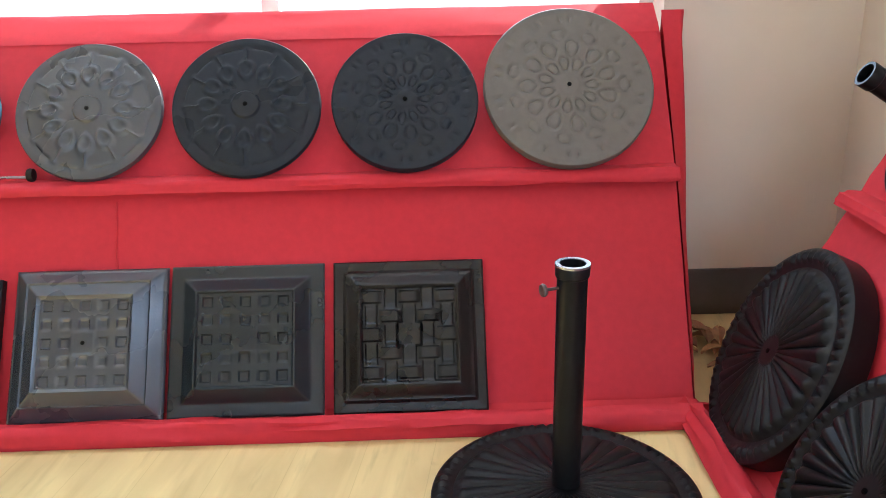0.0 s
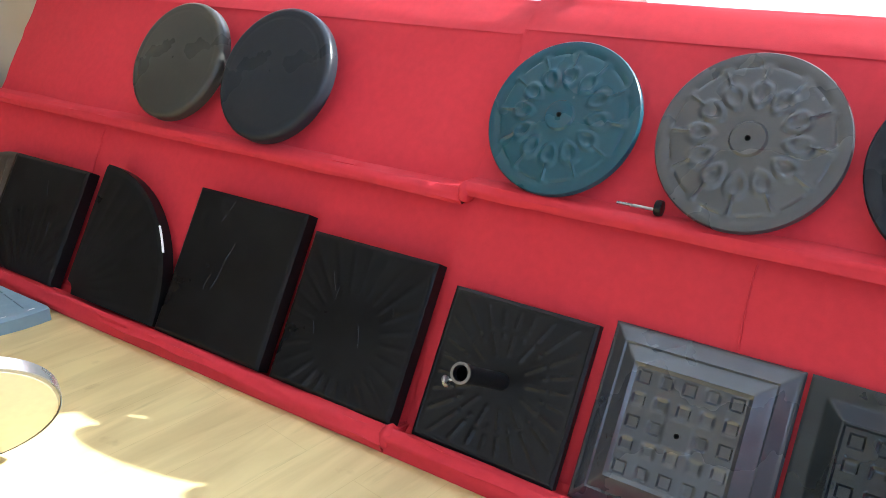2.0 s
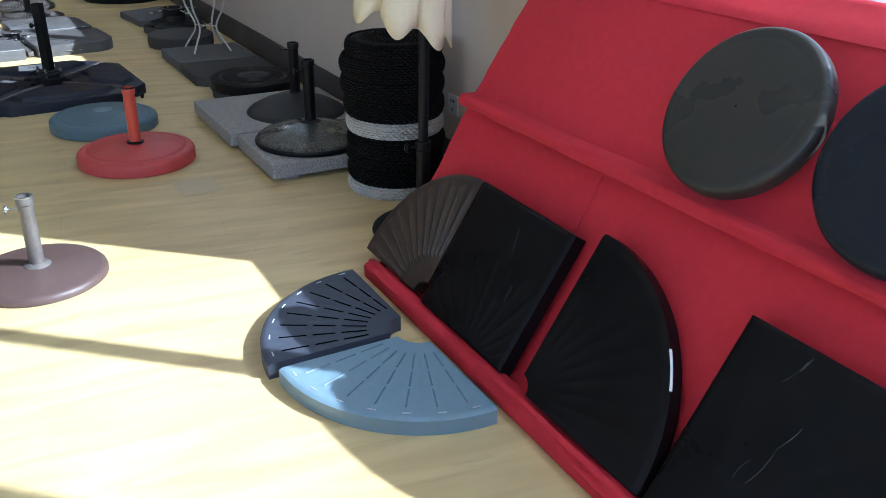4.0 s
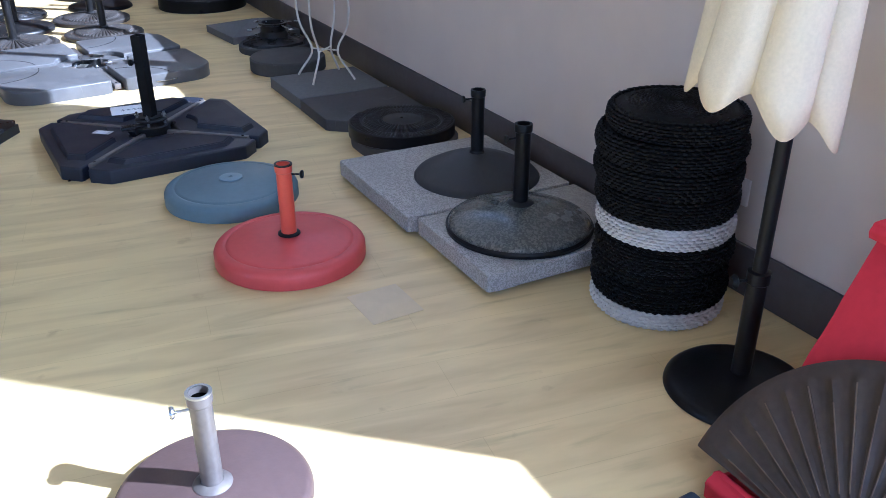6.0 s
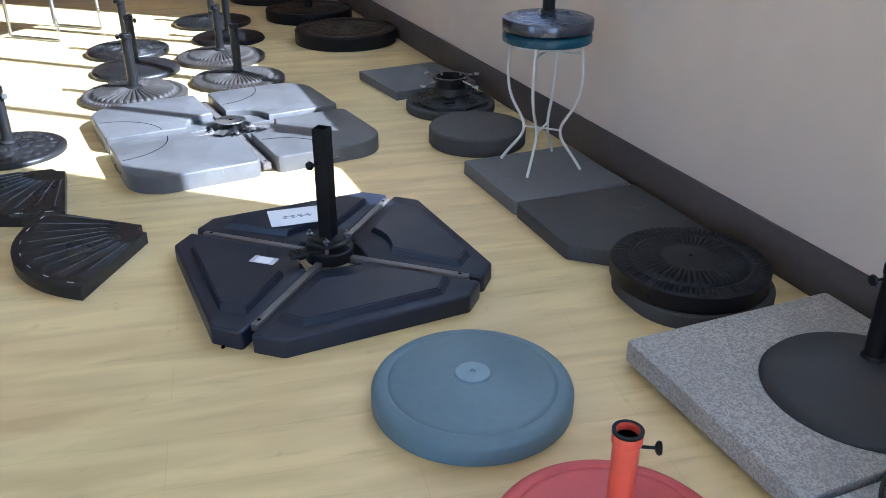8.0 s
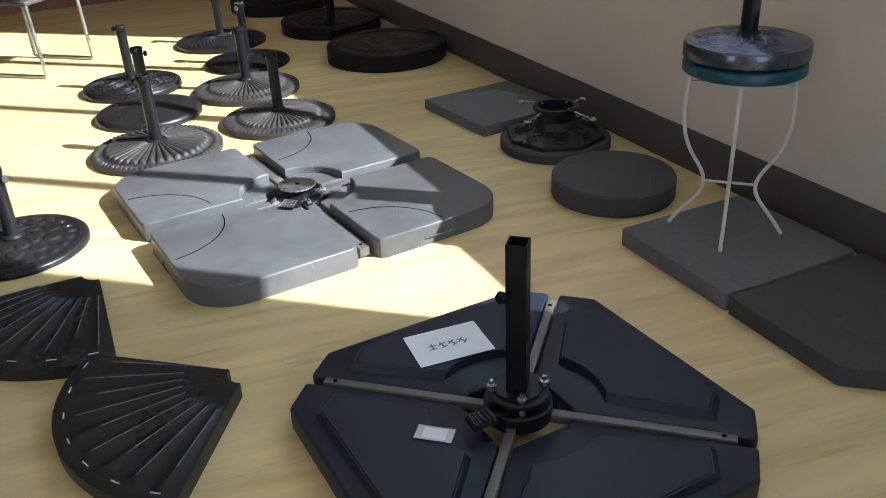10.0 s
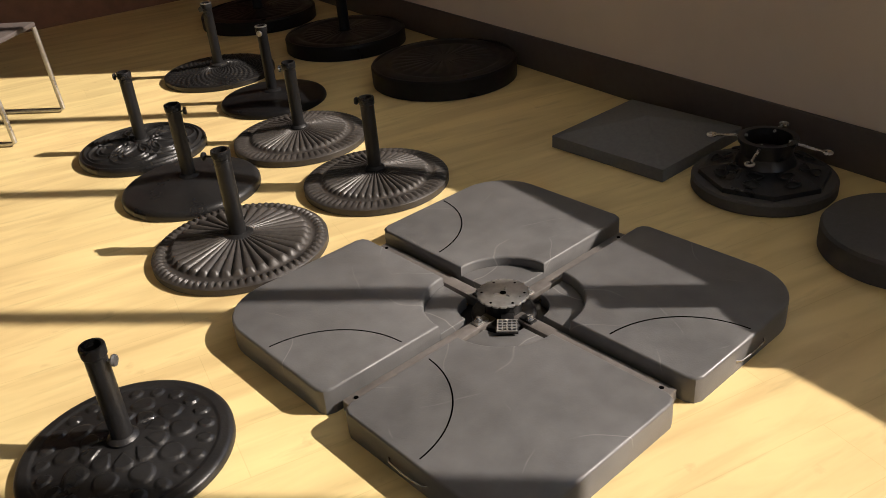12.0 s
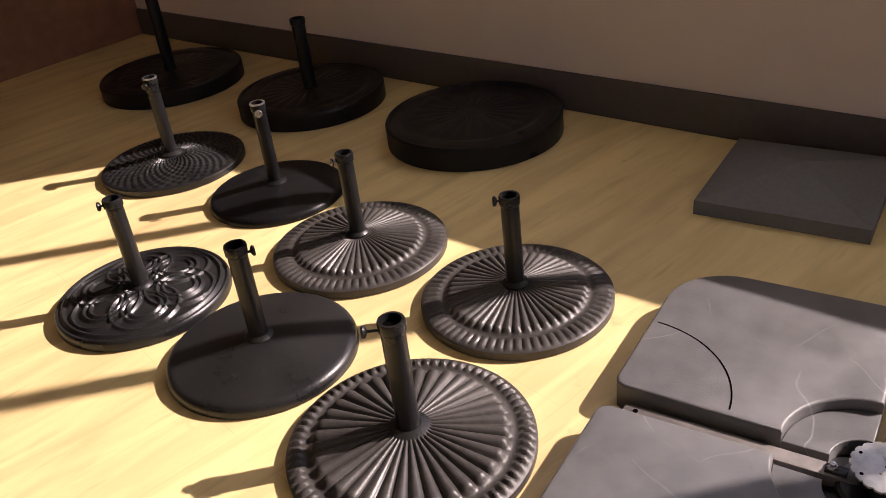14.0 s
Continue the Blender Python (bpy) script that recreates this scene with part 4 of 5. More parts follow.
high = base("umbrella_base", south_up(2.57, 0.2), 0.2, smooth_dome(0.02, 0.03), BLACK, "black round base with a tube, leaning on red cloth", 0.285, 0.028, 0.026, BLACK, 1.57, 0.25, group="round bases on the stands")

# ---------------------------------------------------------------- dry leaves between the stands
random.seed(5)
for k in range(14):
    verts, faces = [], []
    for i in range(7):
        t = i / 6
        wdt = 0.020 * math.sin(math.pi * min(1, t * 0.95 + 0.03)) + 0.001
        verts += [(t * 0.10 - 0.05, -wdt, 0.012 * math.sin(3 * t) + 0.008), (t * 0.10 - 0.05, 0, 0.012 * math.sin(3 * t)), (t * 0.10 - 0.05, wdt, 0.012 * math.sin(3 * t) + 0.010)]
    for i in range(6):
        for j in range(2):
            faces.append((3 * i + j, 3 * i + 3 + j, 3 * i + 4 + j, 3 * i + 1 + j))
    ob = solid("dry_leaf", verts, faces, LEAF, m=pose(random.uniform(3.0, 3.35), random.uniform(-1.12, -0.97), 0.012 + 0.004 * k, random.uniform(-14, 14), random.uniform(-14, 14), random.uniform(0, 360)))
    tagged(ob, "curled brown dry leaf on the heap between the red stands", "leaf", "dry leaves")

# ---------------------------------------------------------------- bases standing on the floor
base("umbrella_base", pose(2.45, -0.50, 0), 0.315, fan(34, 0.8, 0.03, 0.06, 0.011, 70), BLACK, "black fluted round base with tall tube, on floor", 0.60, 0.06, 0.033, BLACK, 1.9, 0.55, 0.0, SATIN, BROWNBASE)
base("umbrella_base", pose(1.756, 4.30, 0), 0.225, smooth_dome(0.028, 0.05), BROWNBASE, "round brown base with steel tube, in the sun", 0.30, 0.048, 0.025, DULLBAR, 3.0, 0.26, 0.02, SATIN, SATIN)
red_base = base("umbrella_base", pose(2.30, 5.40, 0), 0.268, smooth_dome(0.06, 0.088, 0.004), REDPLASTIC, "round red plastic base with orange-red tube, on floor", 0.352, 0.085, 0.027, ORANGE, -0.5, 0.315, 0.0, BLACK, BLACK)
solid("foot_ring", *lathe([(0.0275, 0), (0.040, 0.001), (0.039, 0.006), (0.030, 0.009), (0.0275, 0.009)], 36), BLACK, red_base, "black foot ring", m=Matrix.Translation((0, 0, 0.0885)))
blue = base("umbrella_base", pose(2.255, 6.03, 0), 0.272, smooth_dome(0.062, 0.088, 0.004), BLUE, "round blue-grey plastic base with a centre cap, on the floor")
solid("cap", *lathe([(0.048, 0), (0.047, 0.005), (0.040, 0.007), (0.008, 0.007), (0.008, 0.003), (0, 0.003)], 32), PALEBLUE, blue, m=Matrix.Translation((0, 0, 0.087)))

N = "round bases in the sun"
base("umbrella_base", pose(1.595, 9.41, 0), 0.298, fan(36, 0.79, 0.028, 0.066, 0.015, 72, 0, 0.11, 0.009), BRONZE, "bronzed black fluted round base with roped edge, in sun", 0.37, 0.06, 0.028, IRON, 2.3, 0.345, 0.028, None, None, N, 480, 48)
base("umbrella_base", pose(2.213, 9.537, 0), 0.281, fan(46, 0.73, 0.03, 0.07, 0.011, 66, 0, 0.13, 0.005), BRONZE, "bronzed black fluted round base with banded edge, in sun", 0.352, 0.068, 0.026, IRON, 2.2, 0.335, 0.012, None, None, N, 480, 48, stem=0.008)
base("umbrella_base", pose(2.198, 10.163, 0), 0.292, fan(46, 0.73, 0.03, 0.07, 0.011, 66, 0, 0.13, 0.005), BRONZE, "bronzed black fluted round base with nickel screw, in sun", 0.358, 0.068, 0.026, IRON, 2.4, 0.33, 0.012, None, SATIN, N, 480, 48, stem=0.008)
base("umbrella_base", pose(1.638, 10.005, 0), 0.270, smooth_dome(0.035, 0.07), IRON, "plain black domed round base with a tube, in the sun", 0.362, 0.068, 0.027, IRON, -0.5, 0.33, 0.014, None, None, N, stem=0.008)
base("umbrella_base", pose(1.622, 10.573, 0), 0.275, swirls(), IRON, "glossy black round base with swirling scrolls, in the sun", 0.367, 0.055, 0.026, IRON, 2.6, 0.35, 0.012, None, None, N, 360, 90, stem=0.008)
base("umbrella_base", pose(2.340, 10.75, 0), 0.263, smooth_dome(0.028, 0.06), BLACK, "plain black round base with a nickel screw, partly in the sun", 0.378, 0.058, 0.025, BLACK, 4.0, 0.35, 0.02, SATIN, SATIN, N, stem=0.008)
base("umbrella_base", pose(2.313, 11.397, 0), 0.302, woven(), IRON, "black round base with woven relief, partly in the sun", 0.395, 0.06, 0.026, IRON, 3.5, 0.37, 0.02, SATIN, None, N, 288, 48, stem=0.008)
base("umbrella_base", pose(0.976, 8.645, 0), 0.255, scales(), IRON, "black leaf-patterned round base with tube, on the floor", 0.323, 0.055, 0.026, IRON, 5.6, 0.28, 0.012, None, SATIN, N, 288, 64, stem=0.008)

# a base lying on its side
lying = thing("umbrella_base", pose(2.075, 2.17, 0), "steel-rimmed round base lying on its side in the sun", "parasol base")
tilt = pose(0, 0, 0.20) @ Matrix.Rotation(radians(243), 4, "Z") @ Matrix.Rotation(radians(122), 4, "Y")
solid("disc", *lathe([(0, 0.004), (0.215, 0.004), (0.222, -0.002), (0.222, -0.03), (0.216, -0.036), (0, -0.036)], 72), material("sandy_enamel", (0.54, 0.49, 0.36), rough=0.4, spread=0.06), lying, m=tilt)
solid("rim", *lathe([(0.2235, 0.002), (0.2262, 0.0), (0.2262, -0.030), (0.2235, -0.033)], 72), SATIN, lying, "satin steel rim", m=tilt)
solid("tube", *lathe([(0.034, 0.004), (0.032, 0.012), (0.021, 0.014), (0.021, 0.35), (0.018, 0.35), (0.018, 0.1), (0, 0.1)], 28), SATIN, lying, m=tilt)


# ---------------------------------------------------------------- granite slabs and the bases on them
def granite_slab(m, w, h, label, z=0.06):
    ob = thing("granite_slab", m, label, "granite slab", "granite slabs")
    part("slab", slab(rounded([(0, 0), (w, 0), (w, h), (0, h)], [0.012] * 4, 3), 0.022, z, 0.004), GRANITE, ob)
    for x, y in ((0.05, 0.03), (w - 0.13, 0.03), (0.05, h - 0.11), (w - 0.13, h - 0.11)):
        bm = bmesh.new()
        box(bm, x, x + 0.08, y, y + 0.08, 0, 0.022)
        part("foot", bm, GRANITE, ob)
    return ob


granite_slab(pose(2.735, 5.335, 0, 0, 0, 0.5), 0.74, 0.685, "speckled grey granite slab on the floor by the wall", 0.085)
granite_slab(pose(2.77, 4.80, 0, 0, 0, 0.5), 0.715, 0.515, "speckled grey granite slab on the floor, beside the wicker stack", 0.085)
base("umbrella_base", pose(3.175, 5.59, 0.085), 0.262, smooth_dome(0.012, 0.105), MATT, "matt black cone-shaped base with tube, on granite slab", 0.365, 0.10, 0.027, BLACK, 3.0, 0.33, 0.006, None, None)
terr = base("umbrella_base", pose(3.06, 5.075, 0.085), 0.262, smooth_dome(0.03, 0.10), TERRAZZO, "polished dark terrazzo base with black tube, on granite slab", 0.39, 0.095, 0.028, BLACK, 3.0, 0.34, 0.02, None, BLACK)
solid("rubber_edge", *lathe([(0.258, 0.0), (0.266, 0.002), (0.268, 0.014), (0.262, 0.024), (0.256, 0.022)], 72), BLACK, terr, "black rubber edge")

# ---------------------------------------------------------------- the low pieces along the wall
ribbed = base("umbrella_base", pose(3.175, 6.33, 0.05), 0.26, fan(52, 0.70, 0.062, 0.076, 0.009, 90, 0, 0.36, 0.006), BLACK, "black round base with fan flutes, on a dark slab", 0, seg=416)
low_slab = thing("cement_slab", pose(2.93, 6.02, 0), "dark round-cornered cement slab under the fluted base", "cement slab")
part("slab", slab(rounded([(0.0, 0.05), (0.5, 0.05), (0.5, 0.53), (0.0, 0.53)], [0.2] * 4, 8), 0, 0.05, 0.006), DARKCEMENT, low_slab)
first = thing("cement_slab", pose(2.905, 7.085, 0, 0, 0, 1), "square grey cement slab under the wire stool", "cement slab", "cement slabs")
part("slab", slab(rounded([(0, 0), (0.54, 0), (0.54, 0.51), (0, 0.51)], [0.012] * 4, 3), 0, 0.06, 0.004), CEMENT, first)
second = thing("cement_slab", pose(2.905, 6.55, 0), "dark grey cement slab with a cut corner, beside the wire stool", "cement slab", "cement slabs")
part("slab", slab(rounded([(0.14, 0), (0.55, 0), (0.55, 0.525), (0.0, 0.525), (0.0, 0.12)], [0.02, 0.01, 0.01, 0.01, 0.02], 3), 0, 0.06, 0.004), DARKCEMENT, second)
drum = thing("round_slab", pose(3.13, 7.97, 0), "thick round dark grey cement weight on the floor", "round weight")
solid("body", *lathe([(0, 0), (0.236, 0), (0.24, 0.006), (0.24, 0.075), (0.233, 0.085), (0.22, 0.088), (0, 0.09)], 80), DARKCEMENT, drum)

pyr = thing("cement_slab", pose(2.988, 8.79, 0, 0, 0, 6.8), "square grey cement slab with a low pyramid top, by the wall", "cement slab")
A, B, HIGH = 0.525, 0.535, 0.05
solid("slab", [(0, 0, 0), (A, 0, 0), (A, B, 0), (0, B, 0), (0, 0, HIGH), (A, 0, HIGH), (A, B, HIGH), (0, B, HIGH), (A / 2, B / 2, 0.115)],
      [(3, 2, 1, 0), (0, 1, 5, 4), (1, 2, 6, 5), (2, 3, 7, 6), (3, 0, 4, 7), (4, 5, 8), (5, 6, 8), (6, 7, 8), (7, 4, 8)], CEMENT, pyr, smooth=0)

# the tree stand
tree = thing("tree_stand", pose(3.215, 8.53, 0), "black cast iron tree stand with four eye screws", "tree stand")
solid("round_foot", *lathe([(0, 0), (0.243, 0), (0.247, 0.006), (0.247, 0.04), (0.24, 0.048), (0, 0.05)], 72), DARKCEMENT, tree, "dark cement foot")
solid("octagon", *lathe([(0.225, 0.05), (0.222, 0.066), (0.10, 0.10), (0.10, 0.101)], 8), IRON, tree, smooth=10)
solid("socket", *lathe([(0.105, 0.09), (0.10, 0.11), (0.088, 0.13), (0.090, 0.172), (0.101, 0.175), (0.101, 0.188), (0.080, 0.188), (0.078, 0.13), (0, 0.128)], 40), IRON, tree)
for k in range(8):
    a = radians(22.5 + 45 * k)
    solid("ornament", *sweep([(0.15 + 0.035 * math.cos(t) * 1.0, 0.03 * math.sin(2 * t), 0.088 - 0.010 * math.cos(t)) for t in [2 * math.pi * i / 14 for i in range(14)]], 0.003, 6, True), IRON, tree, m=Matrix.Rotation(a, 4, "Z"))
for k in range(4):
    a = radians(20 + 90 * k)
    pts = [(0.07, 0, 0.182), (0.18, 0, 0.165)] + [(0.195 - 0.015 * math.cos(t), 0.013 * math.sin(t), 0.164) for t in [2 * math.pi * i / 12 for i in range(1, 12)]]
    solid("eye_screw", *sweep(pts, 0.005, 8), STEEL, tree, "bright eye screw", m=Matrix.Rotation(a, 4, "Z"))

# large dark rounds at the far end
for x, y, r, h, label in ((3.145, 10.40, 0.372, 0.105, "large black fluted round weight on the floor by the wall"), (3.10, 11.36, 0.355, 0.09, "black round base with thick tube, by the wall"), (2.98, 12.35, 0.38, 0.09, "large black round base with tube, in dark corner")):
    ob = thing("round_parasol_weight", pose(x, y, 0), label, "round weight", "large black rounds")
    solid("body", *disc_relief(r, fan(24, 0.7, h - 0.012, h, 0.004, 3, 0), 30, 144), BLACK, ob, smooth=40)
    solid("lip", *lathe([(r * 0.93, h - 0.012), (r * 0.955, h - 0.005), (r * 0.985, h - 0.006), (r * 1.002, h - 0.016), (r * 1.002, h - 0.03)], 96), BLACK, ob)
    if y > 11:
        tube(ob, h - 0.01, 0.42 if y < 12 else 0.5, 0.032, BLACK, None, None, 0.02)


# ---------------------------------------------------------------- the wire stool with two bases on it
stool = thing("wire_stool", pose(3.19, 7.42, 0.06), "cream painted wire stool with curved legs, on cement slab", "stool")
solid("seat_ring", *sweep([(0.155 * math.cos(a), 0.155 * math.sin(a), 0.545) for a in [2 * math.pi * k / 40 for k in range(40)]], 0.006, 8, True), WIRE, stool)
for a in (45, 135):
    solid("brace", *sweep([(-0.083, 0, 0.171), (0.083, 0, 0.171)], 0.0045, 8), WIRE, stool, m=Matrix.Rotation(radians(a), 4, "Z"))
for k in range(4):
    pts = []
    for i in range(25):
        t = i / 24
        r = 0.15 + 0.014 * math.sin(6.2 * t) - 0.055 * math.exp(-((t - 0.70) / 0.17) ** 2) + 0.036 * (max(0, t - 0.76) / 0.24) ** 1.5
        pts.append((r, 0, 0.55 * (1 - t) + 0.006))
    solid("leg", *sweep(pts, 0.0065, 8), WIRE, stool, m=Matrix.Rotation(radians(45 + 90 * k), 4, "Z"))
for a in (0, 90):
    solid("seat_bar", *sweep([(-0.155, 0, 0.505), (0.155, 0, 0.505)], 0.005, 8), WIRE, stool, m=Matrix.Rotation(radians(a + 45), 4, "Z"))
base("umbrella_base", pose(3.19, 7.42, 0.612), 0.186, smooth_dome(0.04, 0.045), TEAL, "blue round base lying on the wire stool", 0, group="bases on the stool")
base("umbrella_base", pose(3.19, 7.42, 0.658), 0.188, swirls(0.045, 0.07, 0.004), NAVY, "blue-black scroll-patterned base with tube, on wire stool", 0.40, 0.065, 0.026, BLACK, None, None, 0.012, group="bases on the stool")


# ---------------------------------------------------------------- the dark four-part base with a square post
def cross_stand(m, reach, label, post):
    ob = thing("steel_cross", m, label, "parasol stand")
    for k, name in enumerate(("bar", "bar", "bar", "bar")):
        bm = bmesh.new()
        w = 0.012 if post else 0.02
        box(bm, 0.05, reach, -w, w, 0.04 if post else 0.008, 0.066 if post else 0.042, 0.003)
        part(name, bm, DULLBAR, ob, "grey steel bar", m=Matrix.Rotation(radians(90 * k), 4, "Z"))
        solid("bar_hole", *lathe([(0.006, 0), (0.006, 0.002), (0, 0.002)], 12), HOLE, ob, m=Matrix.Rotation(radians(90 * k), 4, "Z") @ Matrix.Translation((reach - 0.03, 0, 0.0655 if post else 0.0415)))
    return ob


X = pose(2.096, 6.913, 0, 0, 0, 4)
xs = cross_stand(X @ Matrix.Rotation(radians(45), 4, "Z"), 0.51, "grey steel cross with square black post, among dark weights", True)
solid("hub", *lathe([(0.085, 0.05), (0.085, 0.088), (0.08, 0.092), (0, 0.092)], 40), IRON, xs)
solid("flange", *lathe([(0.075, 0.0), (0.075, 0.008), (0.07, 0.011), (0, 0.011)], 40), IRON, xs, m=Matrix.Translation((0, 0, 0.112)))
solid("upper_flange", *lathe([(0.06, 0), (0.06, 0.006), (0, 0.006)], 40), IRON, xs, m=Matrix.Translation((0, 0, 0.126)))
for k in range(4):
    solid("bolt", *lathe([(0.0, -0.05), (0.007, -0.05), (0.007, 0.008), (0.012, 0.008), (0.012, 0.016), (0.006, 0.018), (0.006, 0.028), (0, 0.028)], 6), SATIN, xs, "bright bolt", m=Matrix.Rotation(radians(90 * k + 20), 4, "Z") @ Matrix.Translation((0.064, 0, 0.124)))
P = Matrix.Rotation(radians(-49), 4, "Z") @ Matrix.Translation((-0.118, -0.035, 0.088))
bm = bmesh.new()
box(bm, -0.032, 0.032, -0.024, 0.024, 0, 0.014, 0.003)
pedal = part("pedal", bm, IRON, xs, "ribbed black foot pedal", m=P)
for k in range(5):
    bm = bmesh.new()
    box(bm, -0.027 + 0.012 * k, -0.021 + 0.012 * k, -0.022, 0.022, 0.0138, 0.018)
    part("rib", bm, IRON, pedal, smooth=0)
bm = bmesh.new()
box(bm, 0.03, 0.09, -0.008, 0.008, 0.002, 0.012, 0.002)
part("pedal_arm", bm, IRON, xs, m=P)
corners = [(-1, -1), (1, -1), (1, 1), (-1, 1)]
post = [(q * x, q * y, z) for q, z in ((0.024, 0.13), (0.024, 0.52), (0.021, 0.52), (0.021, 0.36)) for x, y in corners]
solid("square_post", post, [(r * 4 + k, r * 4 + (k + 1) % 4, r * 4 + 4 + (k + 1) % 4, r * 4 + 4 + k) for r in range(3) for k in range(4)], BLACK, xs, "square black steel post", smooth=0)
bm = bmesh.new()
box(bm, -0.021, 0.021, -0.021, 0.021, 0.36, 0.365)
part("post_bottom", bm, HOLE, xs, smooth=0)
solid("clamp_screw", *lathe([(0.005, 0), (0.005, 0.02), (0.012, 0.022), (0.016, 0.03), (0.012, 0.04), (0, 0.041)], 14), BLACK, xs, m=Matrix.Rotation(radians(150), 4, "Z") @ Matrix.Translation((0.024, 0, 0.40)) @ Matrix.Rotation(radians(90), 4, "Y"))


def dark_weight(k):
    """One of four plates: its long side is outermost, its two slanting sides follow the bars."""
    ob = thing("parasol_weight", X @ Matrix.Rotation(radians(90 * k), 4, "Z"), "dark blue-black plastic parasol weight on the floor", "parasol weight", "dark weight plates")
    g = 0.022
    out = [(0.11, 0.11 - g), (0.11, -0.11 + g), (0.405, -0.405 + g), (0.479, -0.305), (0.479, 0.305), (0.405, 0.405 - g)]
    part("plate", slab(rounded(out, [0.01, 0.01, 0.012, 0.02, 0.02, 0.012], 4), 0, 0.062, 0.010), PLASTIC, ob)
    inn = [(0.215 * math.cos(radians(a)), 0.215 * math.sin(radians(a))) for a in (27, 20, 12, 4, -4, -12, -20, -27)] + [(0.365, -0.292), (0.435, -0.235), (0.435, 0.235), (0.365, 0.292)]
    bm = bmesh.new()
    lo = [bm.verts.new((x, y, 0.061)) for x, y in inn]
    c = Vector((0.30, 0.0))
    hi = [bm.verts.new((c.x + (x - c.x) * 0.93, c.y + (y - c.y) * 0.93, 0.084)) for x, y in inn]
    bm.faces.new(hi)
    for i in range(len(inn)):
        bm.faces.new((lo[i], lo[(i + 1) % len(inn)], hi[(i + 1) % len(inn)], hi[i]))
    bmesh.ops.bevel(bm, geom=[e for e in bm.edges if all(v.co.z > 0.08 for v in e.verts)], offset=0.004, segments=2, affect="EDGES")
    part("raised_field", bm, PLASTIC, ob)
    return ob


weights = [dark_weight(k) for k in range(4)]
sheet = thing("paper_note", pose(2.052, 7.213, 0.0865, 0, 0, -4), "white paper note with handwriting, on a dark weight plate", "paper")
bm = bmesh.new()
box(bm, -0.105, 0.105, -0.075, 0.075, 0, 0.0008)
part("sheet", bm, PAPER, sheet, smooth=0)
for i in range(4):
    for a, b, c, d in ((-0.012, 0.012, 0.002, 0.006), (-0.003, 0.002, -0.014, 0.014), (-0.012, 0.010, -0.013, -0.009)):
        bm = bmesh.new()
        box(bm, a, b, c, d, 0.0008, 0.0012, 0, Matrix.Translation((-0.045 + 0.028 * i, 0.0, 0)) @ Matrix.Rotation(0.3 * i, 4, "Z"))
        part("pen_stroke", bm, INK, sheet, smooth=0)
sticker = thing("sticker", pose(1.865, 6.895, 0.0868, 0, 0, -40), "small white label under clear tape, on a dark weight plate", "label")
bm = bmesh.new()
box(bm, -0.045, 0.045, -0.024, 0.024, 0, 0.0005)
part("tape", bm, TAPE, sticker, "clear tape", smooth=0)
bm = bmesh.new()
box(bm, -0.028, 0.028, -0.018, 0.018, 0.0005, 0.001)
part("label_paper", bm, PAPER, sticker, smooth=0)

# ---------------------------------------------------------------- the grey four-part base
C = pose(2.005, 8.487, 0, 0, 0, 7.5)
cs = cross_stand(C, 0.555, "grey steel cross with toothed hub, among grey weights", False)
bm = bmesh.new()
teeth = []
for k in range(80):
    a = 2 * math.pi * k / 80
    r = 0.074 - 0.004 * (k % 4 == 0)
    teeth.append((r * math.cos(a), r * math.sin(a)))
disc = part("toothed_disc", slab(teeth, 0.087, 0.092, 0.001), STEEL, cs, "bright galvanised toothed disc")
for k in range(6):
    solid("disc_hole", *lathe([(0.004, 0), (0.004, 0.001), (0, 0.001)], 10), HOLE, disc, m=Matrix.Rotation(radians(60 * k + 10), 4, "Z") @ Matrix.Translation((0.060, 0, 0.0916)))
solid("hub", *lathe([(0.128, 0.004), (0.126, 0.009), (0.092, 0.014), (0.092, 0.032), (0.085, 0.037), (0.052, 0.038), (0.052, 0.087), (0, 0.087)], 40), IRON, cs, "black cast hub")
solid("hub_hole", *lathe([(0.009, 0), (0.009, 0.001), (0, 0.001)], 16), HOLE, cs, m=Matrix.Translation((0, 0, 0.0918)))
for k in range(3):
    bm = bmesh.new()
    box(bm, -0.007, 0.007, -0.0025, 0.0025, 0, 0.003, 0.0008)
    part("spot_weld", bm, SATIN, cs, m=Matrix.Rotation(radians(120 * k + 30), 4, "Z") @ Matrix.Translation((0.022, 0, 0.0918)))
P = Matrix.Rotation(radians(223), 4, "Z") @ Matrix.Translation((0.118, 0.012, 0.056)) @ Matrix.Rotation(radians(8), 4, "Y")
bm = bmesh.new()
box(bm, -0.026, 0.026, -0.030, 0.030, 0, 0.005, 0.001)
pedal = part("pedal", bm, IRON, cs, "black foot pedal with a steel grid", m=P)
for k in range(5):
    bm = bmesh.new()
    box(bm, -0.024 + 0.0107 * k, -0.0195 + 0.0107 * k, -0.028, 0.028, 0.0048, 0.009)
    part("grid_bar", bm, STEEL, pedal, smooth=0)
for k in range(5):
    bm = bmesh.new()
    box(bm, -0.024, 0.0235, -0.0275 + 0.0126 * k, -0.0235 + 0.0126 * k, 0.0048, 0.0088)
    part("grid_bar", bm, STEEL, pedal, smooth=0)
bm = bmesh.new()
box(bm, 0.05, 0.10, -0.006, 0.030, 0.044, 0.058, 0.003)
part("pedal_arm", bm, IRON, cs, m=Matrix.Rotation(radians(223), 4, "Z"))
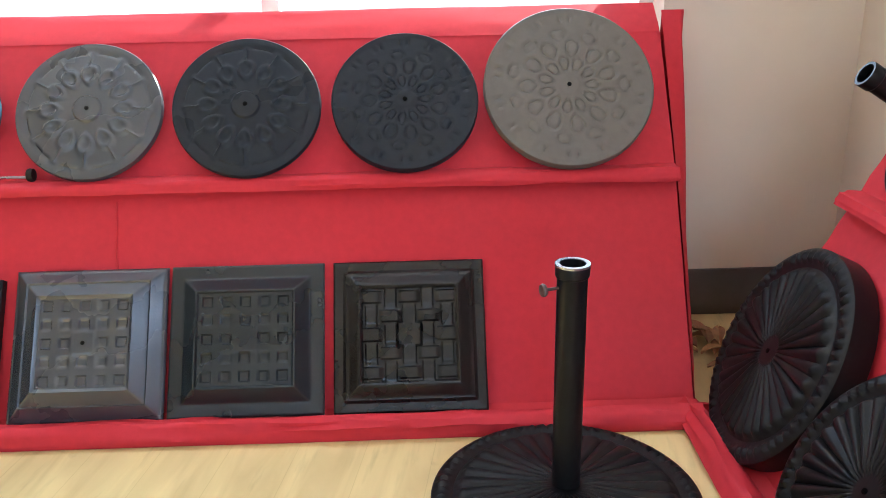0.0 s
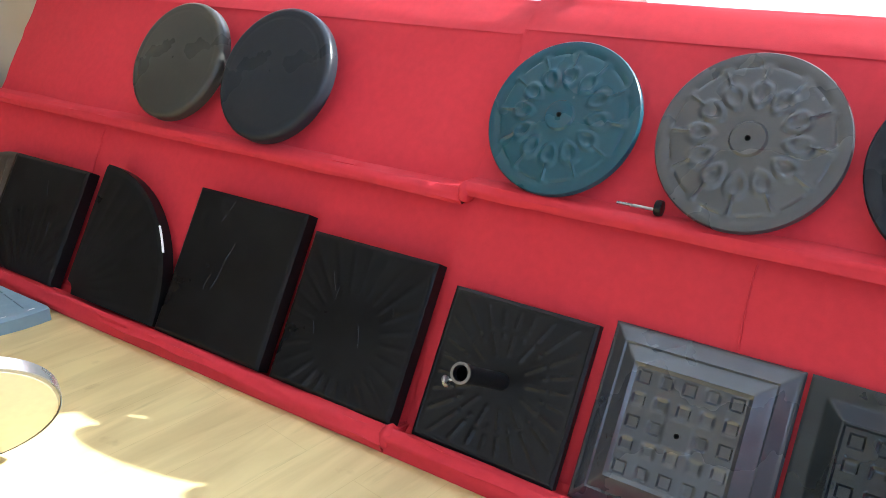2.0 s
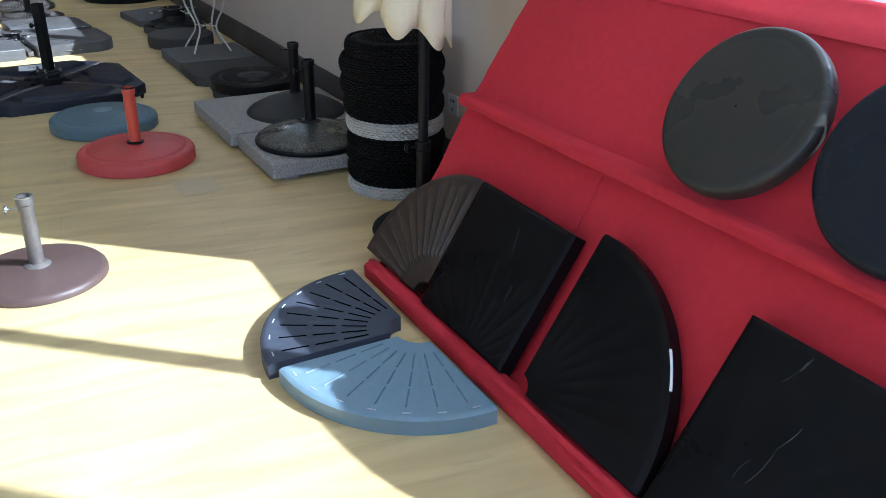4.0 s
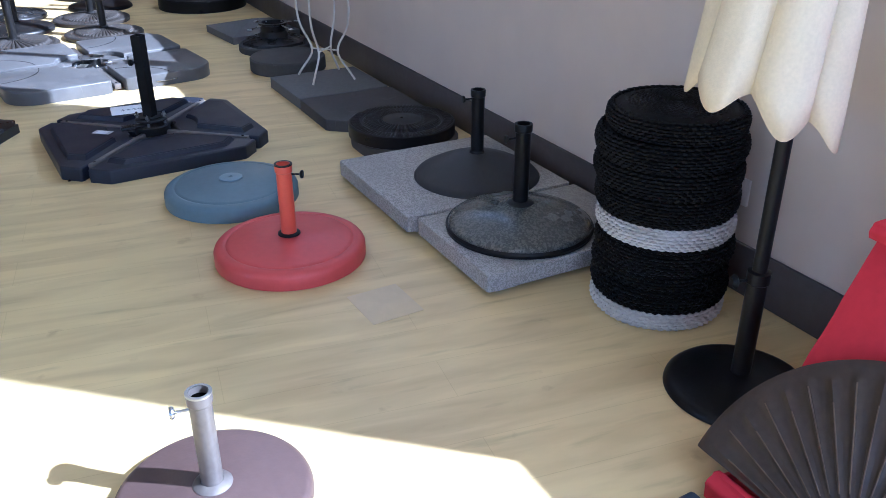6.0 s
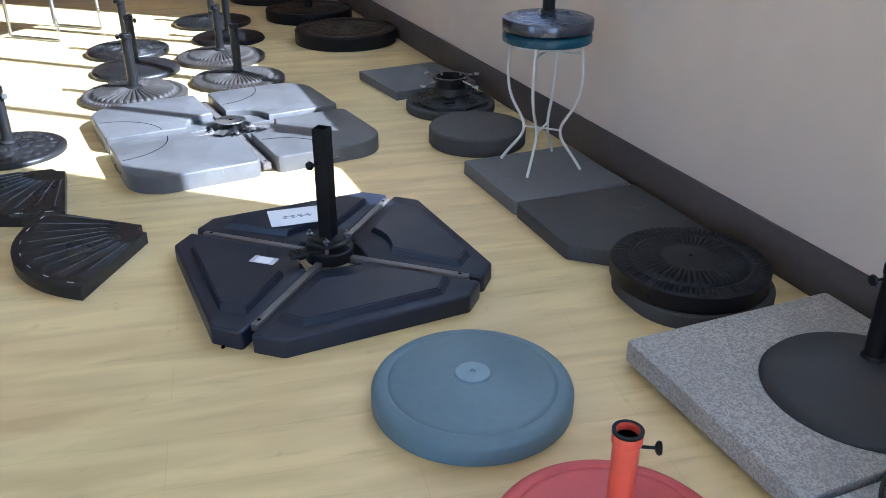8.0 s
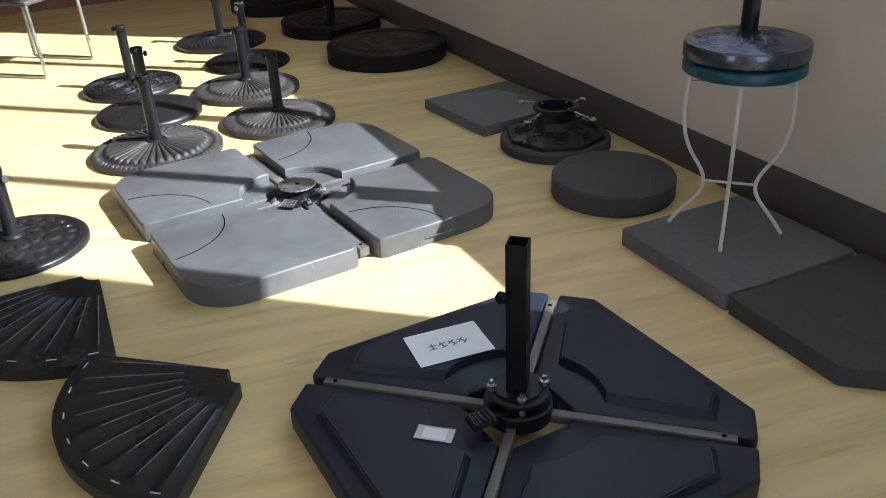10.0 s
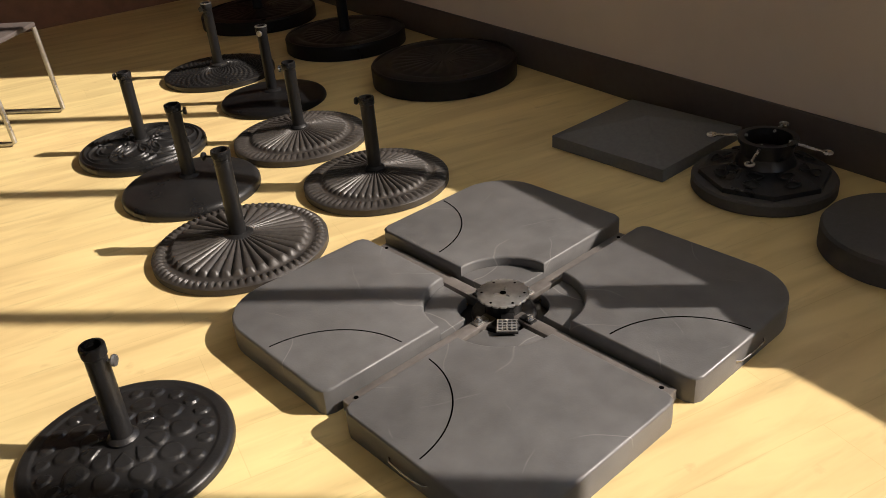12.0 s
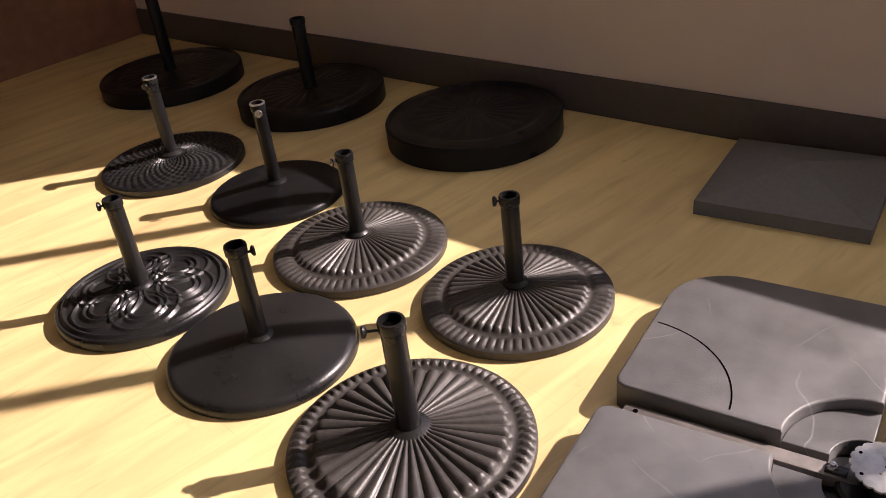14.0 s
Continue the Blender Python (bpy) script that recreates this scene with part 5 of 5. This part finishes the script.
for k in range(4):
    bm = bmesh.new()
    box(bm, 0.07, 0.115, -0.013, 0.013, 0.036, 0.048, 0.003)
    part("bar_lug", bm, IRON if k % 2 else STEEL, cs, m=Matrix.Rotation(radians(90 * k), 4, "Z"))
    solid("bolt", *lathe([(0.0, 0.03), (0.012, 0.03), (0.012, 0.049), (0.009, 0.055), (0.006, 0.056), (0.006, 0.061), (0, 0.062)], 10), SATIN, cs, "bright bolt", m=Matrix.Rotation(radians(90 * k), 4, "Z") @ Matrix.Translation((0.100, 0.0, 0)))


def grey_weight(k):
    ob = thing("parasol_weight", C @ Matrix.Rotation(radians(90 * k), 4, "Z"), "scuffed dark grey plastic parasol weight on the floor", "parasol weight", "grey weight plates")
    g, s, h = 0.036, 0.597, 0.076
    notch = 0.175
    arc = [(g + notch * math.cos(a), g + notch * math.sin(a)) for a in [math.pi / 2 * i / 12 for i in range(13)]]
    pts = [(g + notch, g)] + [(s - 0.03, g), (s - 0.009, g + 0.009), (s, g + 0.03)]
    pts += [(s - 0.17 + 0.17 * math.cos(a), s - 0.17 + 0.17 * math.sin(a)) for a in [math.pi / 2 * i / 10 for i in range(11)]]
    pts += [(g + 0.03, s), (g + 0.009, s - 0.009), (g, s - 0.03)]
    pts += [p for p in arc[::-1]][:-1]
    part("plate", slab(pts, 0, h, 0.008), GREYPLASTIC, ob)
    ledge = [(g + 0.002 + 0.075 * math.sin(a), g + 0.002 + 0.075 * math.cos(a)) for a in [math.pi / 2 * i / 8 for i in range(9)]] + [(g + (notch - 0.001) * math.cos(a), g + (notch - 0.001) * math.sin(a)) for a in [math.pi / 2 * i / 12 for i in range(13)]]
    part("hub_recess", slab(ledge, 0, h - 0.030, 0.003), GREYPLASTIC, ob)
    # A near-black rod along the top paints the shade in the groove.
    c, a0 = ((g, s), -86) if k < 2 else ((s, g), 94)
    pts = [(c[0] + 0.27 * math.cos(a), c[1] + 0.27 * math.sin(a), h - 0.0005) for a in [math.radians(a0 + 82 * i / 20) for i in range(21)]]
    solid("groove", *sweep(pts, 0.0022, 6), HOLE, ob, "dark moulded groove")
    grip = [(s - 0.006, 0.21, 0.034), (s + 0.008, 0.225, 0.034), (s + 0.009, 0.28, 0.030), (s + 0.008, 0.335, 0.034), (s - 0.006, 0.35, 0.034)]
    solid("handle", *sweep(grip, 0.003, 8), SATIN, ob, "bright wire handle")
    return ob


for k in range(4):
    grey_weight(k)

# ---------------------------------------------------------------- the stack of wicker rings and the folded parasol
random.seed(11)


def wicker_ring(m, r, h, mat, label, closed):
    """A round cover of woven strands: upright ribs crossed by rows of weavers that pass before and behind them."""
    ob = thing("wicker_cover", m, label, "wicker cover", "stack of wicker covers")
    solid("core", *lathe([(0, h * 1.02), (r * 0.5, h * 1.02), (r * 0.80, h), (r * 0.96, h * 0.85), (r * 0.985, h * 0.5), (r * 0.96, h * 0.08), (r * 0.85, 0.0), (0, 0.0)], 64), mat, ob)
    rows, ribs = max(3, int(h / 0.0095)), 54
    verts, faces = [], []
    for i in range(rows):
        z = h * (i + 0.5) / rows
        bulge = 1.01 - 0.075 * abs(2 * (i + 0.5) / rows - 1) ** 2.4
        pts = []
        for k in range(ribs * 4):
            a = 2 * math.pi * k / (ribs * 4)
            q = r * bulge + 0.0034 * math.sin(ribs * a + math.pi * (i % 2)) + 0.0008 * random.uniform(-1, 1)
            pts.append((q * math.cos(a), q * math.sin(a), z + 0.001 * random.uniform(-1, 1)))
        v, f = sweep(pts, h / rows * 0.5, 6, True)
        faces += [tuple(j + len(verts) for j in q) for q in f]
        verts += v
    solid("weave", verts, faces, mat, ob, smooth=50)
    if closed:
        verts, faces = [], []
        for i in range(14):
            q = r * (0.1 + 0.88 * i / 14)
            v, f = sweep([(q * math.cos(a), q * math.sin(a), h * 1.03 - 0.02 * (i / 14) ** 4 + 0.002 * math.sin(31 * a + math.pi * (i % 2))) for a in [2 * math.pi * k / 124 for k in range(124)]], 0.005, 6, True)
            faces += [tuple(j + len(verts) for j in p) for p in f]
            verts += v
        solid("top_weave", verts, faces, mat, ob, smooth=50)
    return ob


z = 0.0
STACK = ((0.203, 0.055, WHITEWICKER, "white", 0, 0), (0.207, 0.085, WICKER, "black", 0.004, 0.003), (0.204, 0.055, WICKER, "black", -0.002, 0.004), (0.207, 0.08, WICKER, "black", 0.002, -0.003),
         (0.205, 0.072, WHITEWICKER, "white", 0.0, 0.002), (0.209, 0.095, WICKER, "black", -0.004, 0.004), (0.214, 0.085, WICKER, "black", -0.010, 0.006), (0.216, 0.08, WICKER, "black", -0.012, 0.004), (0.198, 0.07, WICKER, "black", -0.008, -0.004))
for k, (r, h, mat, colour, dx, dy) in enumerate(STACK):
    wicker_ring(pose(3.255 + dx, 4.55 + dy, z, 0, 0, 13 * k), r, h, mat, "%s woven wicker cover in a tall stack by the wall" % colour, k == len(STACK) - 1)
    z += h * 0.975

para = thing("folded_parasol", pose(3.13, 4.06, 0), "folded cream canvas parasol on pole in black base", "parasol")
solid("base", *disc_relief(0.20, smooth_dome(0.02, 0.06), 16, 72), BLACK, para)
solid("pole", *sweep([(0, 0, 0.05), (-0.004, 0, 2.3)], 0.019, 20), BLACK, para)
solid("sleeve", *lathe([(0.026, 0.05), (0.026, 0.33), (0.030, 0.335), (0.030, 0.365), (0.02, 0.368)], 28), BLACK, para)
solid("clamp_screw", *lathe([(0.004, 0), (0.004, 0.03), (0.012, 0.03), (0.02, 0.036), (0.012, 0.046), (0, 0.047)], 14), BLACK, para, m=Matrix.Rotation(radians(160), 4, "Z") @ Matrix.Translation((0.026, 0, 0.34)) @ Matrix.Rotation(radians(90), 4, "Y"))
verts, faces, seg, rows = [], [], 160, 24
for i in range(rows + 1):
    t = i / rows
    for k in range(seg):
        a = 2 * math.pi * k / seg
        fold = abs(math.sin(3.5 * a + 0.5 * math.sin(a))) ** 0.55
        r = (0.045 + 0.135 * (1 - t) ** 0.7) * (0.70 + 0.30 * fold)
        zz = 0.805 + 1.42 * t + (1 - t) ** 6 * (0.03 * math.sin(7 * a + 1) - 0.055 * math.cos(a + 0.4))
        verts.append((r * math.cos(a + 0.5 * t) - 0.085 * (1 - t), r * math.sin(a + 0.5 * t) + 0.01 * (1 - t), zz))
for i in range(rows):
    for k in range(seg):
        faces.append((i * seg + k, i * seg + (k + 1) % seg, (i + 1) * seg + (k + 1) % seg, (i + 1) * seg + k))
canopy = solid("canopy", verts, faces, CREAM, para, "folded cream canvas", smooth=60)
thick = canopy.modifiers.new("cloth", "SOLIDIFY")
thick.thickness = 0.003

sock = thing("wall_socket", pose(W - 0.001, 4.53, 0.34), "white double wall socket above the skirting", "wall socket")
bm = bmesh.new()
box(bm, -0.010, 0, -0.045, 0.045, -0.045, 0.045, 0.003)
part("plate", bm, OUTLET, sock)
for y, zz in ((-0.012, 0.018), (0.012, 0.018), (0.0, -0.02)):
    bm = bmesh.new()
    box(bm, -0.0108, -0.0095, y - 0.004, y + 0.004, zz - 0.006, zz + 0.006)
    part("slot", bm, HOLE, sock, smooth=0)

# ---------------------------------------------------------------- a metal chair frame at the far side
chair = thing("metal_chair", pose(1.46, 11.46, 0, 0, 0, 48.6), "grey metal chair with sled legs, in the sun", "chair")
for x in (0.0, -0.45):
    pts = [(x, 0.0, 0.44), (x, -0.02, 0.02), (x, 0.0, 0.012), (x, 0.42, 0.012), (x, 0.44, 0.02), (x, 0.44, 0.44)]
    solid("leg_loop", *sweep(pts, 0.012, 10), STEEL, chair)
    solid("back_post", *sweep([(x, 0.44, 0.44), (x, 0.50, 0.86)], 0.011, 10), STEEL, chair)
bm = bmesh.new()
box(bm, -0.46, 0.01, -0.01, 0.45, 0.44, 0.465, 0.008)
part("seat", bm, SKIRT, chair, "dark brown seat")
bm = bmesh.new()
box(bm, -0.45, 0.0, 0.475, 0.49, 0.62, 0.84, 0.006)
part("backrest", bm, SKIRT, chair, "dark brown backrest")

# ---------------------------------------------------------------- crumbs and marks on the floor
speck = solid("floor_crumb", *lathe([(0, 0), (0.006, 0.001), (0.007, 0.004), (0.003, 0.008), (0, 0.008)], 8), HOLE, m=pose(1.666, 6.538, 0))
tagged(speck, "small dark crumb on the floor", "crumb")
speck = solid("floor_crumb", *lathe([(0, 0), (0.005, 0.001), (0.005, 0.004), (0, 0.006)], 7), HOLE, m=pose(2.45, 10.15, 0))
tagged(speck, "small dark crumb on the floor", "crumb")
patch = thing("floor_patch", pose(2.46, 4.93, 0, 0, 0, 3), "paler repair patch in the vinyl floor", "floor patch", kind="structure")
bm = bmesh.new()
box(bm, -0.09, 0.09, -0.10, 0.10, 0, 0.0012)
part("sheet", bm, material("pale_vinyl", (0.60, 0.475, 0.275), rough=0.45, spread=0.06, grain=20, stains=4), patch, smooth=0)
